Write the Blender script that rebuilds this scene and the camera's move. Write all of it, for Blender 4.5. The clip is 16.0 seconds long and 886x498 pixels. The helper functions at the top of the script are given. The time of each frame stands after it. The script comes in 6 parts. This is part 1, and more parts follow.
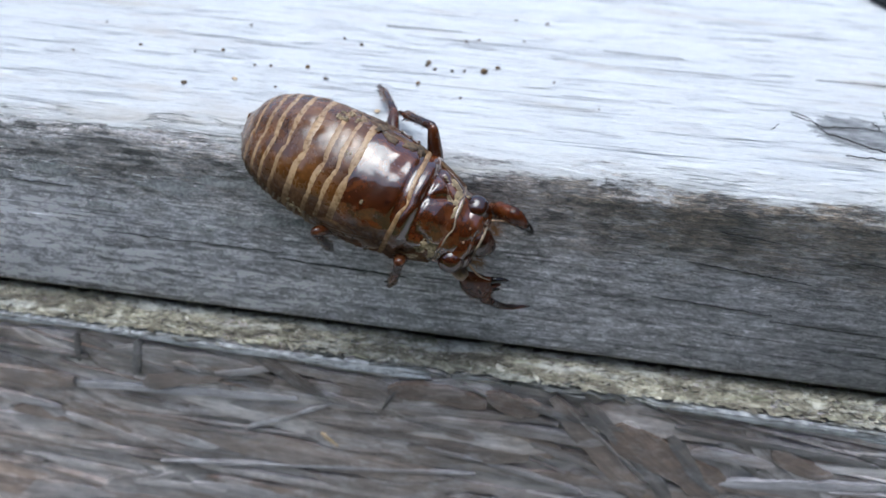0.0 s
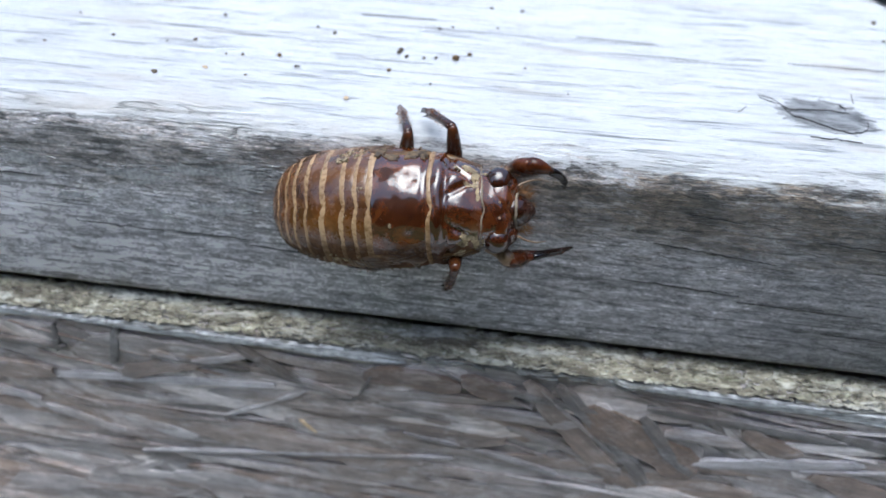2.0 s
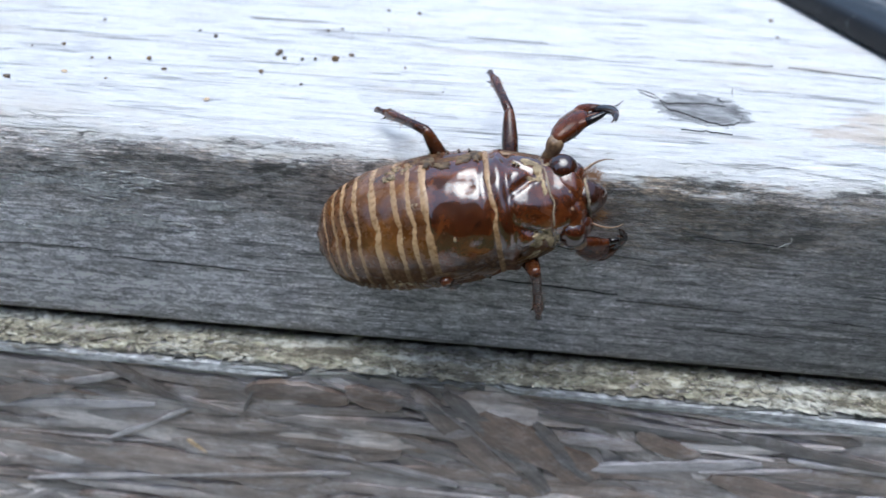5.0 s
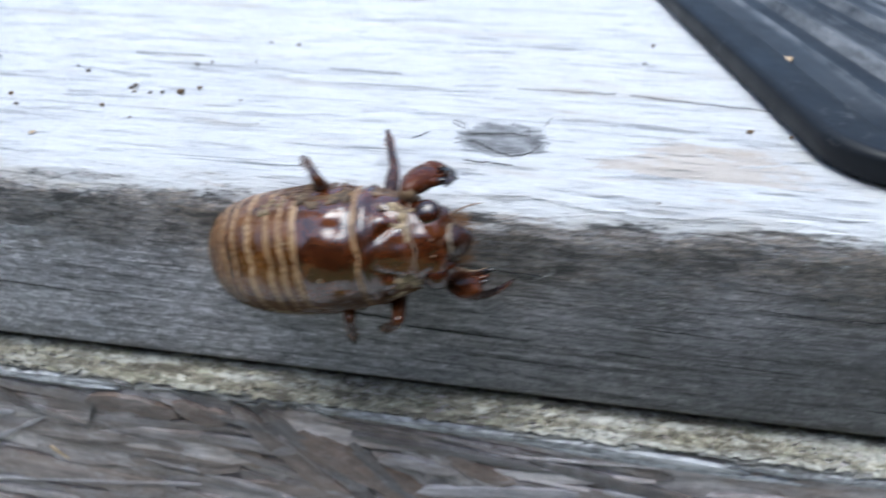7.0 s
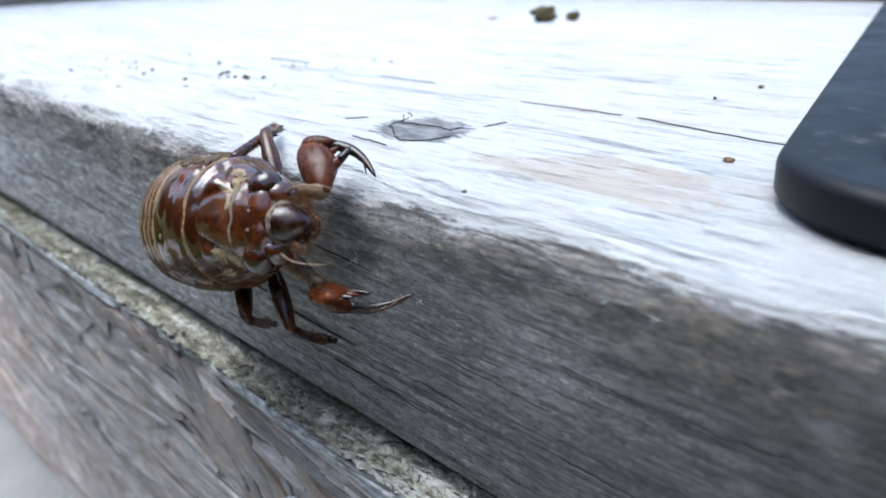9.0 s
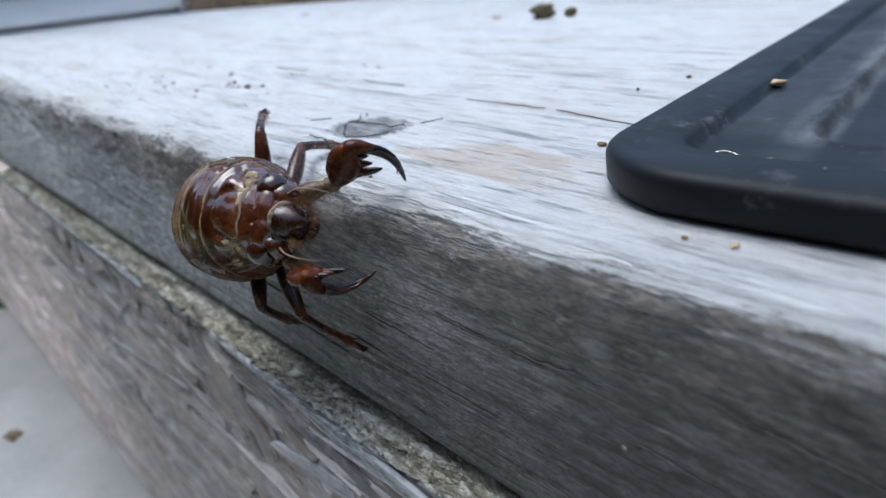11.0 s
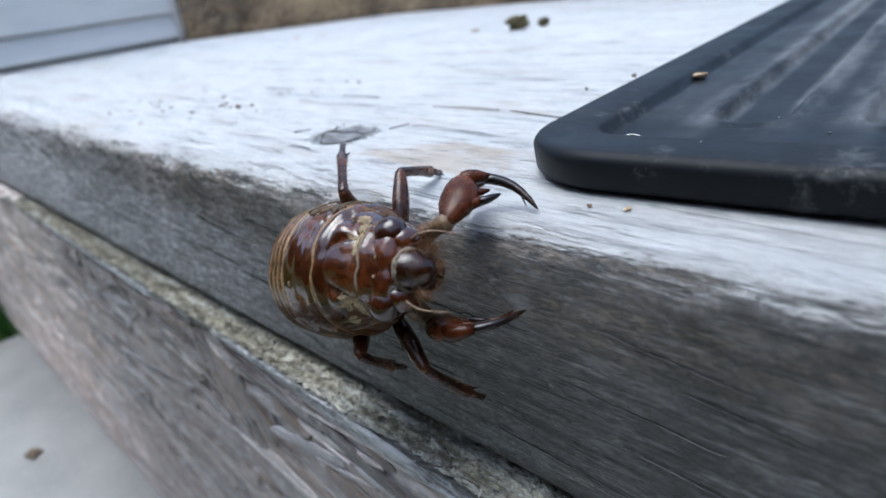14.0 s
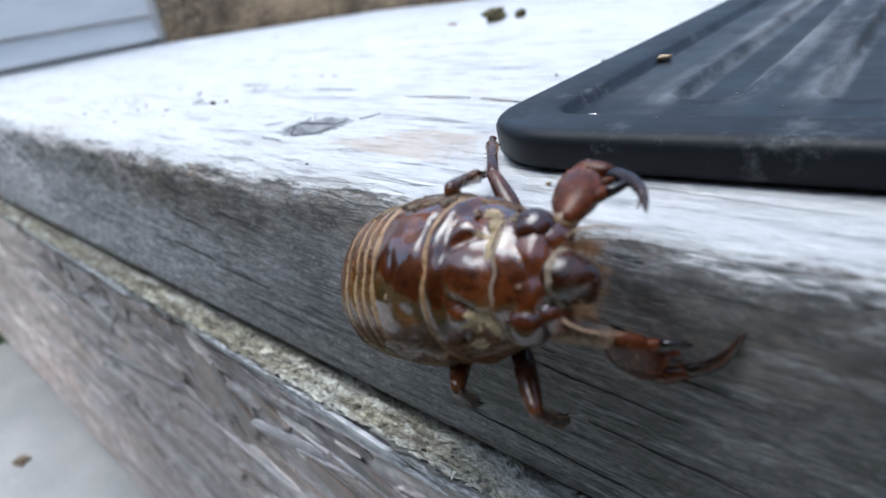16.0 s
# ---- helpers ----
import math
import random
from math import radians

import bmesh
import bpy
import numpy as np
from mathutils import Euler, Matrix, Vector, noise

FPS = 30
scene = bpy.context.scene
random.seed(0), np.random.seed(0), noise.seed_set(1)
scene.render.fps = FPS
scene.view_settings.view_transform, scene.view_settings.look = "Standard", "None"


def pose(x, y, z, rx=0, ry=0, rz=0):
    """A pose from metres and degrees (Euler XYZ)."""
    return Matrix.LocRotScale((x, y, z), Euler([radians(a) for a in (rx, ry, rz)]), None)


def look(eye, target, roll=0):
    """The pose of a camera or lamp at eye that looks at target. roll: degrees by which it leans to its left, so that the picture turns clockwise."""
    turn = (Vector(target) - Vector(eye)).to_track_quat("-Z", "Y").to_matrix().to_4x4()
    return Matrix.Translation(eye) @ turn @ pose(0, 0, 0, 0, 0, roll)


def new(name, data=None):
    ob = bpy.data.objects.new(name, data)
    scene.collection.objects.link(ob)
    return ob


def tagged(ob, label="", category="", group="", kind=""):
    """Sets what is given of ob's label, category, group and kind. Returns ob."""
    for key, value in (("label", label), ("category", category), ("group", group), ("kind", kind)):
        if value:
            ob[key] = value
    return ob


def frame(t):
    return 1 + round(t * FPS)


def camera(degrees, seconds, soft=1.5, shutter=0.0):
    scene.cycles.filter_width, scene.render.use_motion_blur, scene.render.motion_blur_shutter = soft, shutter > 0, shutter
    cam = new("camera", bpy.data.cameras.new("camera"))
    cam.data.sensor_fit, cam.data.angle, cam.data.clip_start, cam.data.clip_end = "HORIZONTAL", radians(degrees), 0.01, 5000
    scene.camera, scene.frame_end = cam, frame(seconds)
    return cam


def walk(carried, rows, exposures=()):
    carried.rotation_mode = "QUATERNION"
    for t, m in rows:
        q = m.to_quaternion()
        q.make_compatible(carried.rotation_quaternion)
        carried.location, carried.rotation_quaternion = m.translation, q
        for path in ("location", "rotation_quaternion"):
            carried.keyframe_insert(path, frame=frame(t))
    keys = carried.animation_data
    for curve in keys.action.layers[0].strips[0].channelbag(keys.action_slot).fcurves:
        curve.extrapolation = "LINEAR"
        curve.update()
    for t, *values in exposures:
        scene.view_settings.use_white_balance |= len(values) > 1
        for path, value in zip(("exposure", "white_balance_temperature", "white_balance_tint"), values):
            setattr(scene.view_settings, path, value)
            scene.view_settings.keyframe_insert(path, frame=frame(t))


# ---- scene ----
# Lengths below are in millimetres unless said otherwise; MM turns them into metres.
MM = 0.001


def aim(x, y, z, yaw, pitch, roll):
    """A camera's pose from its eye in millimetres and its turn in degrees."""
    a, b = radians(yaw), radians(pitch)
    eye = Vector((x, y, z)) * MM
    return look(eye, eye + Vector((-math.sin(a) * math.cos(b), math.cos(a) * math.cos(b), math.sin(b))), roll)


cam = camera(70.5, 16.0, soft=1.5, shutter=0.35)
PATH = [
    (0, 0.94, -58.99, 31.25, 5.59, -36.38, 3.58),
    (0.5, 1.41, -59.99, 31.15, 5.80, -36.50, 3.55),
    (1, 1.30, -59.77, 30.91, 5.73, -36.77, 3.14),
    (1.5, 3.78, -59.38, 29.85, 5.73, -36.95, 2.62),
    (2, 4.21, -59.68, 30.89, 5.18, -36.92, 3.18),
    (2.5, 5.70, -59.87, 30.74, 4.84, -36.48, 3.53),
    (3, 6.92, -59.63, 31.24, 4.27, -36.04, 3.72),
    (3.5, 9.77, -58.40, 30.15, 3.55, -35.68, 3.99),
    (4, 14.68, -56.15, 28.67, 2.95, -35.55, 3.26),
    (6.5, 17.85, -58.64, 30.47, 2.30, -35.43, 3.27),
    (7, 46.77, -54.93, 32.16, 8.66, -34.28, 0.44),
    (7.5, 70.68, -47.20, 27.98, 20.05, -30.04, -0.24),
    (8, 77.79, -38.86, 17.37, 28.45, -27.47, 2.86),
    (8.5, 85.76, -37.12, 12.58, 37.28, -26.32, 1.32),
    (8.7, 87.95, -34.43, 14.73, 39.41, -25.66, -0.10),
    (10.8, 105.49, -31.19, 21.12, 47.50, -25.06, -4.25),
    (11, 108.71, -32.46, 19.48, 47.44, -25.02, -5.27),
    (11.5, 109.78, -33.64, 20.95, 47.78, -24.52, -6.39),
    (12, 112.25, -34.72, 21.35, 47.89, -24.00, -7.39),
    (12.5, 113.32, -34.73, 19.94, 47.73, -23.72, -7.52),
    (13, 115.88, -34.80, 19.72, 47.78, -23.69, -8.47),
    (13.5, 116.47, -34.61, 19.32, 48.02, -23.62, -8.59),
    (14, 119.14, -35.62, 19.79, 48.04, -23.71, -8.39),
    (14.5, 119.74, -36.38, 19.72, 47.81, -23.86, -8.44),
    (15, 119.90, -35.89, 18.93, 47.50, -23.99, -8.22),
    (15.5, 119.96, -34.60, 17.60, 47.38, -24.11, -8.32),
    (16, 121.47, -34.66, 18.26, 47.23, -24.00, -9.62),
]
walk(cam, [(t, aim(*row)) for t, *row in PATH], [(t, stops - 0.36, 5600, 3) for t, stops in ((0.0, 1.18), (1.0, 1.26), (2.5, 1.36), (4.0, 1.34), (6.5, 1.33), (7.0, 1.25), (7.5, 0.98), (8.0, 0.95), (8.5, 1.52), (11.0, 0.92), (13.0, 1.02), (15.0, 1.12), (16.0, 1.28))])
cam.data.dof.use_dof, cam.data.dof.focus_distance, cam.data.dof.aperture_fstop = True, 0.0595, 33

# ---- light: a bright overcast sky, soft, a little stronger from the house side ----
SUN_UP, SUN_ROUND = 81.0, 251.0
world = bpy.data.worlds.new("overcast_sky")
scene.world = world
world.use_nodes = True
sky = world.node_tree.nodes.new("ShaderNodeTexSky")
sky.sky_type = "NISHITA"
sky.sun_disc = False
sky.sun_elevation, sky.sun_rotation = radians(SUN_UP), radians(SUN_ROUND)
sky.air_density, sky.dust_density, sky.ozone_density = 1.0, 4.0, 1.0
world.node_tree.nodes["Background"].inputs["Strength"].default_value = 0.15
world.node_tree.links.new(sky.outputs["Color"], world.node_tree.nodes["Background"].inputs["Color"])
sun_data = bpy.data.lights.new("sun", "SUN")
sun_data.energy, sun_data.angle, sun_data.color = 1.5, radians(52), (1.0, 0.97, 0.93)
sun = new("sun", sun_data)
a, b = radians(SUN_ROUND), radians(SUN_UP)
sun.matrix_basis = look((0, 0, 0), (-math.sin(a) * math.cos(b), -math.cos(a) * math.cos(b), -math.sin(b)))


# ---- materials ----
class Mat:
    """A node material, with short calls for the usual nodes. Texture places are in millimetres of the object's space."""

    def __init__(self, name, rough=0.6, metal=0.0, **more):
        self.m = bpy.data.materials.new(name)
        self.m.use_nodes = True
        self.t = self.m.node_tree
        self.s = self.t.nodes["Principled BSDF"]
        self.s.inputs["Roughness"].default_value = rough
        self.s.inputs["Metallic"].default_value = metal
        for key, value in more.items():
            self.s.inputs[key.replace("_", " ")].default_value = value

    def node(self, kind, operation=""):
        n = self.t.nodes.new(kind)
        if operation:
            n.operation = operation
        return n

    def link(self, a, b):
        self.t.links.new(a, b)

    def place(self, scale=(1, 1, 1), turn=(0, 0, 0)):
        c = self.node("ShaderNodeTexCoord")
        m = self.node("ShaderNodeMapping")
        m.inputs["Scale"].default_value = [s * 1000 for s in scale]
        m.inputs["Rotation"].default_value = [radians(d) for d in turn]
        self.link(c.outputs["Object"], m.inputs["Vector"])
        return m.outputs["Vector"]

    def noise(self, scale=(1, 1, 1), detail=4, rough=0.6, distort=0.0, shift=None, turn=(0, 0, 0)):
        n = self.node("ShaderNodeTexNoise")
        v = self.place(scale, turn)
        if shift is not None:
            add = self.node("ShaderNodeVectorMath", operation="ADD")
            self.link(v, add.inputs[0])
            if isinstance(shift, tuple):
                add.inputs[1].default_value = shift
            else:
                self.link(shift, add.inputs[1])
            v = add.outputs[0]
        self.link(v, n.inputs["Vector"])
        n.inputs["Scale"].default_value = 1
        n.inputs["Detail"].default_value = detail
        n.inputs["Roughness"].default_value = rough
        n.inputs["Distortion"].default_value = distort
        return n.outputs["Fac"]

    def spread(self, where, scale, detail, rough):
        """Noise over places of the world, scale per metre."""
        v = self.node("ShaderNodeVectorMath", operation="MULTIPLY")
        self.link(where, v.inputs[0])
        v.inputs[1].default_value = scale
        n = self.node("ShaderNodeTexNoise")
        self.link(v.outputs[0], n.inputs["Vector"])
        n.inputs["Scale"].default_value, n.inputs["Detail"].default_value, n.inputs["Roughness"].default_value = 1, detail, rough
        return n.outputs["Fac"]

    def ramp(self, fac, *stops):
        n = self.node("ShaderNodeValToRGB")
        e = n.color_ramp.elements
        while len(e) < len(stops):
            e.new(0.5)
        for el, (at, colour) in zip(e, stops):
            el.position = at
            el.color = (*colour, 1) if len(colour) == 3 else colour
        self.link(fac, n.inputs["Fac"])
        return n.outputs["Color"]

    def grey(self, fac, *stops):
        return self.ramp(fac, *((at, (v, v, v)) for at, v in stops))

    def mix(self, fac, a, b, blend="MIX"):
        n = self.node("ShaderNodeMix")
        n.data_type, n.blend_type = "RGBA", blend
        for value, slot in ((fac, n.inputs[0]), (a, n.inputs[6]), (b, n.inputs[7])):
            if isinstance(value, (int, float)):
                slot.default_value = value
            elif isinstance(value, tuple):
                slot.default_value = (*value, 1)
            else:
                self.link(value, slot)
        return n.outputs[2]

    def math(self, op, a, b=0.0):
        n = self.node("ShaderNodeMath", operation=op)
        for value, slot in ((a, n.inputs[0]), (b, n.inputs[1])):
            if isinstance(value, (int, float)):
                slot.default_value = value
            else:
                self.link(value, slot)
        return n.outputs[0]

    def chance(self, low=0.0, high=1.0):
        n = self.node("ShaderNodeObjectInfo")
        r = self.node("ShaderNodeMapRange")
        r.inputs["To Min"].default_value, r.inputs["To Max"].default_value = low, high
        self.link(n.outputs["Random"], r.inputs["Value"])
        return r.outputs["Result"]

    def island(self, low=0.0, high=1.0):
        n = self.node("ShaderNodeNewGeometry")
        r = self.node("ShaderNodeMapRange")
        r.inputs["To Min"].default_value, r.inputs["To Max"].default_value = low, high
        self.link(n.outputs["Random Per Island"], r.inputs["Value"])
        return r.outputs["Result"]

    def colour(self, c):
        self.link(c, self.s.inputs["Base Color"])
        return self

    def rough(self, f):
        self.link(f, self.s.inputs["Roughness"])
        return self

    def bump(self, height, depth, strength=1.0):
        """Relief; depth in millimetres."""
        n = self.node("ShaderNodeBump")
        n.inputs["Strength"].default_value = strength
        n.inputs["Distance"].default_value = depth * MM
        self.link(height, n.inputs["Height"])
        self.link(n.outputs["Normal"], self.s.inputs["Normal"])
        return self


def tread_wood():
    m = Mat("bleached_wood", 0.7, Specular_IOR_Level=0.5)
    place = m.node("ShaderNodeSeparateXYZ")
    m.link(m.place(), place.inputs[0])
    px, py, pz = place.outputs
    grain = m.noise((0.14, 1.8, 1.8), 8, 0.76, 0.9)
    fine = m.noise((0.8, 8.5, 8.5), 5, 0.72, 0.3)
    fleck = m.noise((0.9, 2.6, 2.6), 6, 0.8)
    broad = m.noise((0.02, 0.11, 0.11), 3, 0.5)
    patchy = m.noise((0.10, 0.33, 0.33), 5, 0.75, 0.6)
    splits = m.noise((0.016, 0.8, 0.8), 3, 0.5, 0.4)
    # Long drying cracks, where a slow noise crosses its middle.
    crack = m.grey(m.math("ABSOLUTE", m.math("SUBTRACT", splits, 0.5)), (0.0, 0.0), (0.008, 0.25), (0.020, 1.0))
    few = m.grey(m.noise((0.012, 0.25, 0.25), 2), (0.54, 1.0), (0.60, 0.0))
    crack = m.math("MAXIMUM", crack, few)
    # Short fine checks.
    checks = m.grey(m.math("ABSOLUTE", m.math("SUBTRACT", m.noise((0.05, 1.7, 1.7), 4, 0.5, 0.5), 0.5)), (0.0, 0.0), (0.014, 0.2), (0.030, 1.0))
    checks = m.math("MAXIMUM", checks, m.grey(m.noise((0.09, 0.6, 0.6), 3, 0.6), (0.52, 1.0), (0.58, 0.0)))
    # Raised pale fibres.
    hair = m.grey(m.math("ABSOLUTE", m.math("SUBTRACT", m.noise((0.08, 1.9, 1.9), 4, 0.6, 0.7, (7.0, 3.0, 5.0)), 0.5)), (0.0, 1.0), (0.014, 0.7), (0.03, 0.0))
    hair = m.math("MULTIPLY", hair, m.grey(m.noise((0.12, 0.7, 0.7), 3, 0.6), (0.50, 0.0), (0.57, 0.9)))
    fibre = m.mix(0.5, grain, m.mix(0.5, fine, fleck))
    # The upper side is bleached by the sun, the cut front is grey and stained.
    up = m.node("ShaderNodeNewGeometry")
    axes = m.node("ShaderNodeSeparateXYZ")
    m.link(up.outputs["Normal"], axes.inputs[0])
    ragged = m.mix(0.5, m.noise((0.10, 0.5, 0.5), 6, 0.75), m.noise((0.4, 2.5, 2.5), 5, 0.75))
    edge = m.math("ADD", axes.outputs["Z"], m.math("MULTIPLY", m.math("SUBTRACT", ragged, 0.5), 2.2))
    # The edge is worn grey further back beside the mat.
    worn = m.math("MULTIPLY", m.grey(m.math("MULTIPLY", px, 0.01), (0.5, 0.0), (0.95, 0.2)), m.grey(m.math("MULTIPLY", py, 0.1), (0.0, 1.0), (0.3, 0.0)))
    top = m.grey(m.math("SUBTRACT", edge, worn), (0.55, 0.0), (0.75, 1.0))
    streak = m.mix(0.45, m.noise((0.06, 2.4, 2.4), 6, 0.7, 0.3), m.noise((0.28, 1.5, 1.5), 6, 0.75, 0.5))
    thread = m.noise((1.7, 5.0, 5.0), 6, 0.8, 0.3)
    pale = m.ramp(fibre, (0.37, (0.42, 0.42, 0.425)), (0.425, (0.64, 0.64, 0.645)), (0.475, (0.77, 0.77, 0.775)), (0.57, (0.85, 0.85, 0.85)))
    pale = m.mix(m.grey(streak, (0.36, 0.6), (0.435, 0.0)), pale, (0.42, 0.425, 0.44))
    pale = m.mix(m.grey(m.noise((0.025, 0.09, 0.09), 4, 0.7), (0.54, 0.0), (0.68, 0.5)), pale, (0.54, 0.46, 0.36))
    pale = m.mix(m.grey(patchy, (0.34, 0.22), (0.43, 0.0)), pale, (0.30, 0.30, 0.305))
    # A tan stain beside the mat.
    sx, sy = m.math("MULTIPLY", m.math("SUBTRACT", px, 66.0), 0.09), m.math("MULTIPLY", m.math("SUBTRACT", py, 13.0), 0.16)
    away = m.math("SQRT", m.math("ADD", m.math("MULTIPLY", sx, sx), m.math("MULTIPLY", sy, sy)))
    spill = m.grey(m.math("ADD", away, m.math("MULTIPLY", m.math("SUBTRACT", patchy, 0.5), 4.0)), (0.5, 0.55), (1.2, 0.0))
    pale = m.mix(spill, pale, (0.60, 0.47, 0.34))
    # The cracked grey knot, its figure drawn out along the grain.
    kx, ky = m.math("MULTIPLY", m.math("SUBTRACT", px, 43.2), 0.185), m.math("MULTIPLY", m.math("SUBTRACT", py, 16.5), 0.20)
    far = m.math("SQRT", m.math("ADD", m.math("MULTIPLY", kx, kx), m.math("MULTIPLY", ky, ky)))
    whirl = m.noise((0.22, 0.7, 0.7), 6, 0.75, 1.2)
    inside = m.grey(m.math("ADD", far, m.math("MULTIPLY", m.math("SUBTRACT", whirl, 0.5), 1.5)), (0.75, 1.0), (1.2, 0.6), (2.0, 0.0))
    pale = m.mix(m.math("MULTIPLY", inside, 0.9), pale, m.ramp(whirl, (0.38, (0.05, 0.05, 0.052)), (0.47, (0.17, 0.17, 0.175)), (0.6, (0.36, 0.36, 0.37))))
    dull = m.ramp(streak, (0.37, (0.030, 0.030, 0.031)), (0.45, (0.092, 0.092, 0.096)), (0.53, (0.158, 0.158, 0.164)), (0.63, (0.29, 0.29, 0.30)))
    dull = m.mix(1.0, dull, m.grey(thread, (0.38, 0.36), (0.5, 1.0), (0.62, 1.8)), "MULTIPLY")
    # Uneven light put into the front's colour: pale at left, dark by the mat.
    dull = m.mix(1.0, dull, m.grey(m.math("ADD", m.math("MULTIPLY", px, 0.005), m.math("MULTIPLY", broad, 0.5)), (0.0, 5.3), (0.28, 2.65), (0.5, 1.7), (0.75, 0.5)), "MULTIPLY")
    # A brown line along the lower edge.
    foot = m.grey(m.math("ADD", m.math("MULTIPLY", m.math("ADD", pz, 24.0), -0.3), m.math("MULTIPLY", m.math("SUBTRACT", patchy, 0.5), 2.0)), (0.45, 0.0), (0.85, 0.6))
    dull = m.mix(foot, dull, (0.115, 0.085, 0.066))
    # Brown stain, black mildew and pale scale, thickest under the upper edge.
    deep = m.math("ADD", m.math("MULTIPLY", pz, -0.08), m.math("MULTIPLY", m.math("SUBTRACT", patchy, 0.5), 1.6))
    near = m.grey(deep, (0.15, 1.0), (0.55, 0.8), (1.0, 0.0))
    brown = m.ramp(m.mix(0.5, fine, fleck), (0.41, (0.022, 0.017, 0.012)), (0.49, (0.125, 0.093, 0.063)), (0.58, (0.42, 0.335, 0.235)))
    tanned = m.grey(m.math("MULTIPLY", m.math("ABSOLUTE", m.math("SUBTRACT", px, 27.0)), 0.02), (0.22, 0.95), (0.7, 0.05))
    dull = m.mix(m.math("MULTIPLY", near, m.math("MAXIMUM", tanned, m.grey(broad, (0.40, 0.15), (0.54, 0.55)))), dull, brown)
    black = m.grey(m.noise((0.13, 0.45, 0.45), 6, 0.78), (0.50, 0.0), (0.57, 1.0))
    dull = m.mix(m.math("MULTIPLY", m.math("ADD", m.math("MULTIPLY", near, 0.8), 0.16), black), dull, (0.016, 0.015, 0.014))
    scale = m.grey(m.noise((0.20, 0.65, 0.65), 6, 0.8, 0.4), (0.52, 0.0), (0.60, 0.9))
    # Scale dims along x with the same light put into its colour.
    dull = m.mix(m.math("MULTIPLY", scale, m.grey(patchy, (0.44, 0.12), (0.56, 0.95))), dull, m.mix(m.grey(m.math("MULTIPLY", px, 0.01), (0.1, 0.0), (0.7, 1.0)), (0.56, 0.57, 0.585), (0.20, 0.205, 0.215)))
    dull = m.mix(m.math("MULTIPLY", hair, 0.7), dull, (0.40, 0.40, 0.415))
    dull = m.mix(1.0, dull, (1.30, 1.26, 1.28), "MULTIPLY")
    # Worn pits and raised scales all over the front.
    dull = m.mix(1.0, dull, m.grey(m.noise((0.42, 1.15, 1.15), 6, 0.8, 0.4, (3.0, 8.0, 1.0)), (0.41, 0.58), (0.5, 1.0), (0.59, 1.42)), "MULTIPLY")
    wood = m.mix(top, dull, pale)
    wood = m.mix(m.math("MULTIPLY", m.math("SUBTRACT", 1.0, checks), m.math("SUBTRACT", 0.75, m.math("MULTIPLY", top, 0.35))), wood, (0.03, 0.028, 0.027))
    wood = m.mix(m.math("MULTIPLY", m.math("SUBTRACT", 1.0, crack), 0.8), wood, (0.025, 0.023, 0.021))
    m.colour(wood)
    # Loose fibres catch the light at a slant.
    m.link(m.math("MULTIPLY", m.math("SUBTRACT", 1.0, top), 0.3), m.s.inputs["Sheen Weight"])
    m.s.inputs["Sheen Roughness"].default_value = 0.5
    return m.bump(m.math("MULTIPLY", m.mix(0.5, fibre, grain), m.math("MULTIPLY", crack, checks)), 0.9, 1.0).m


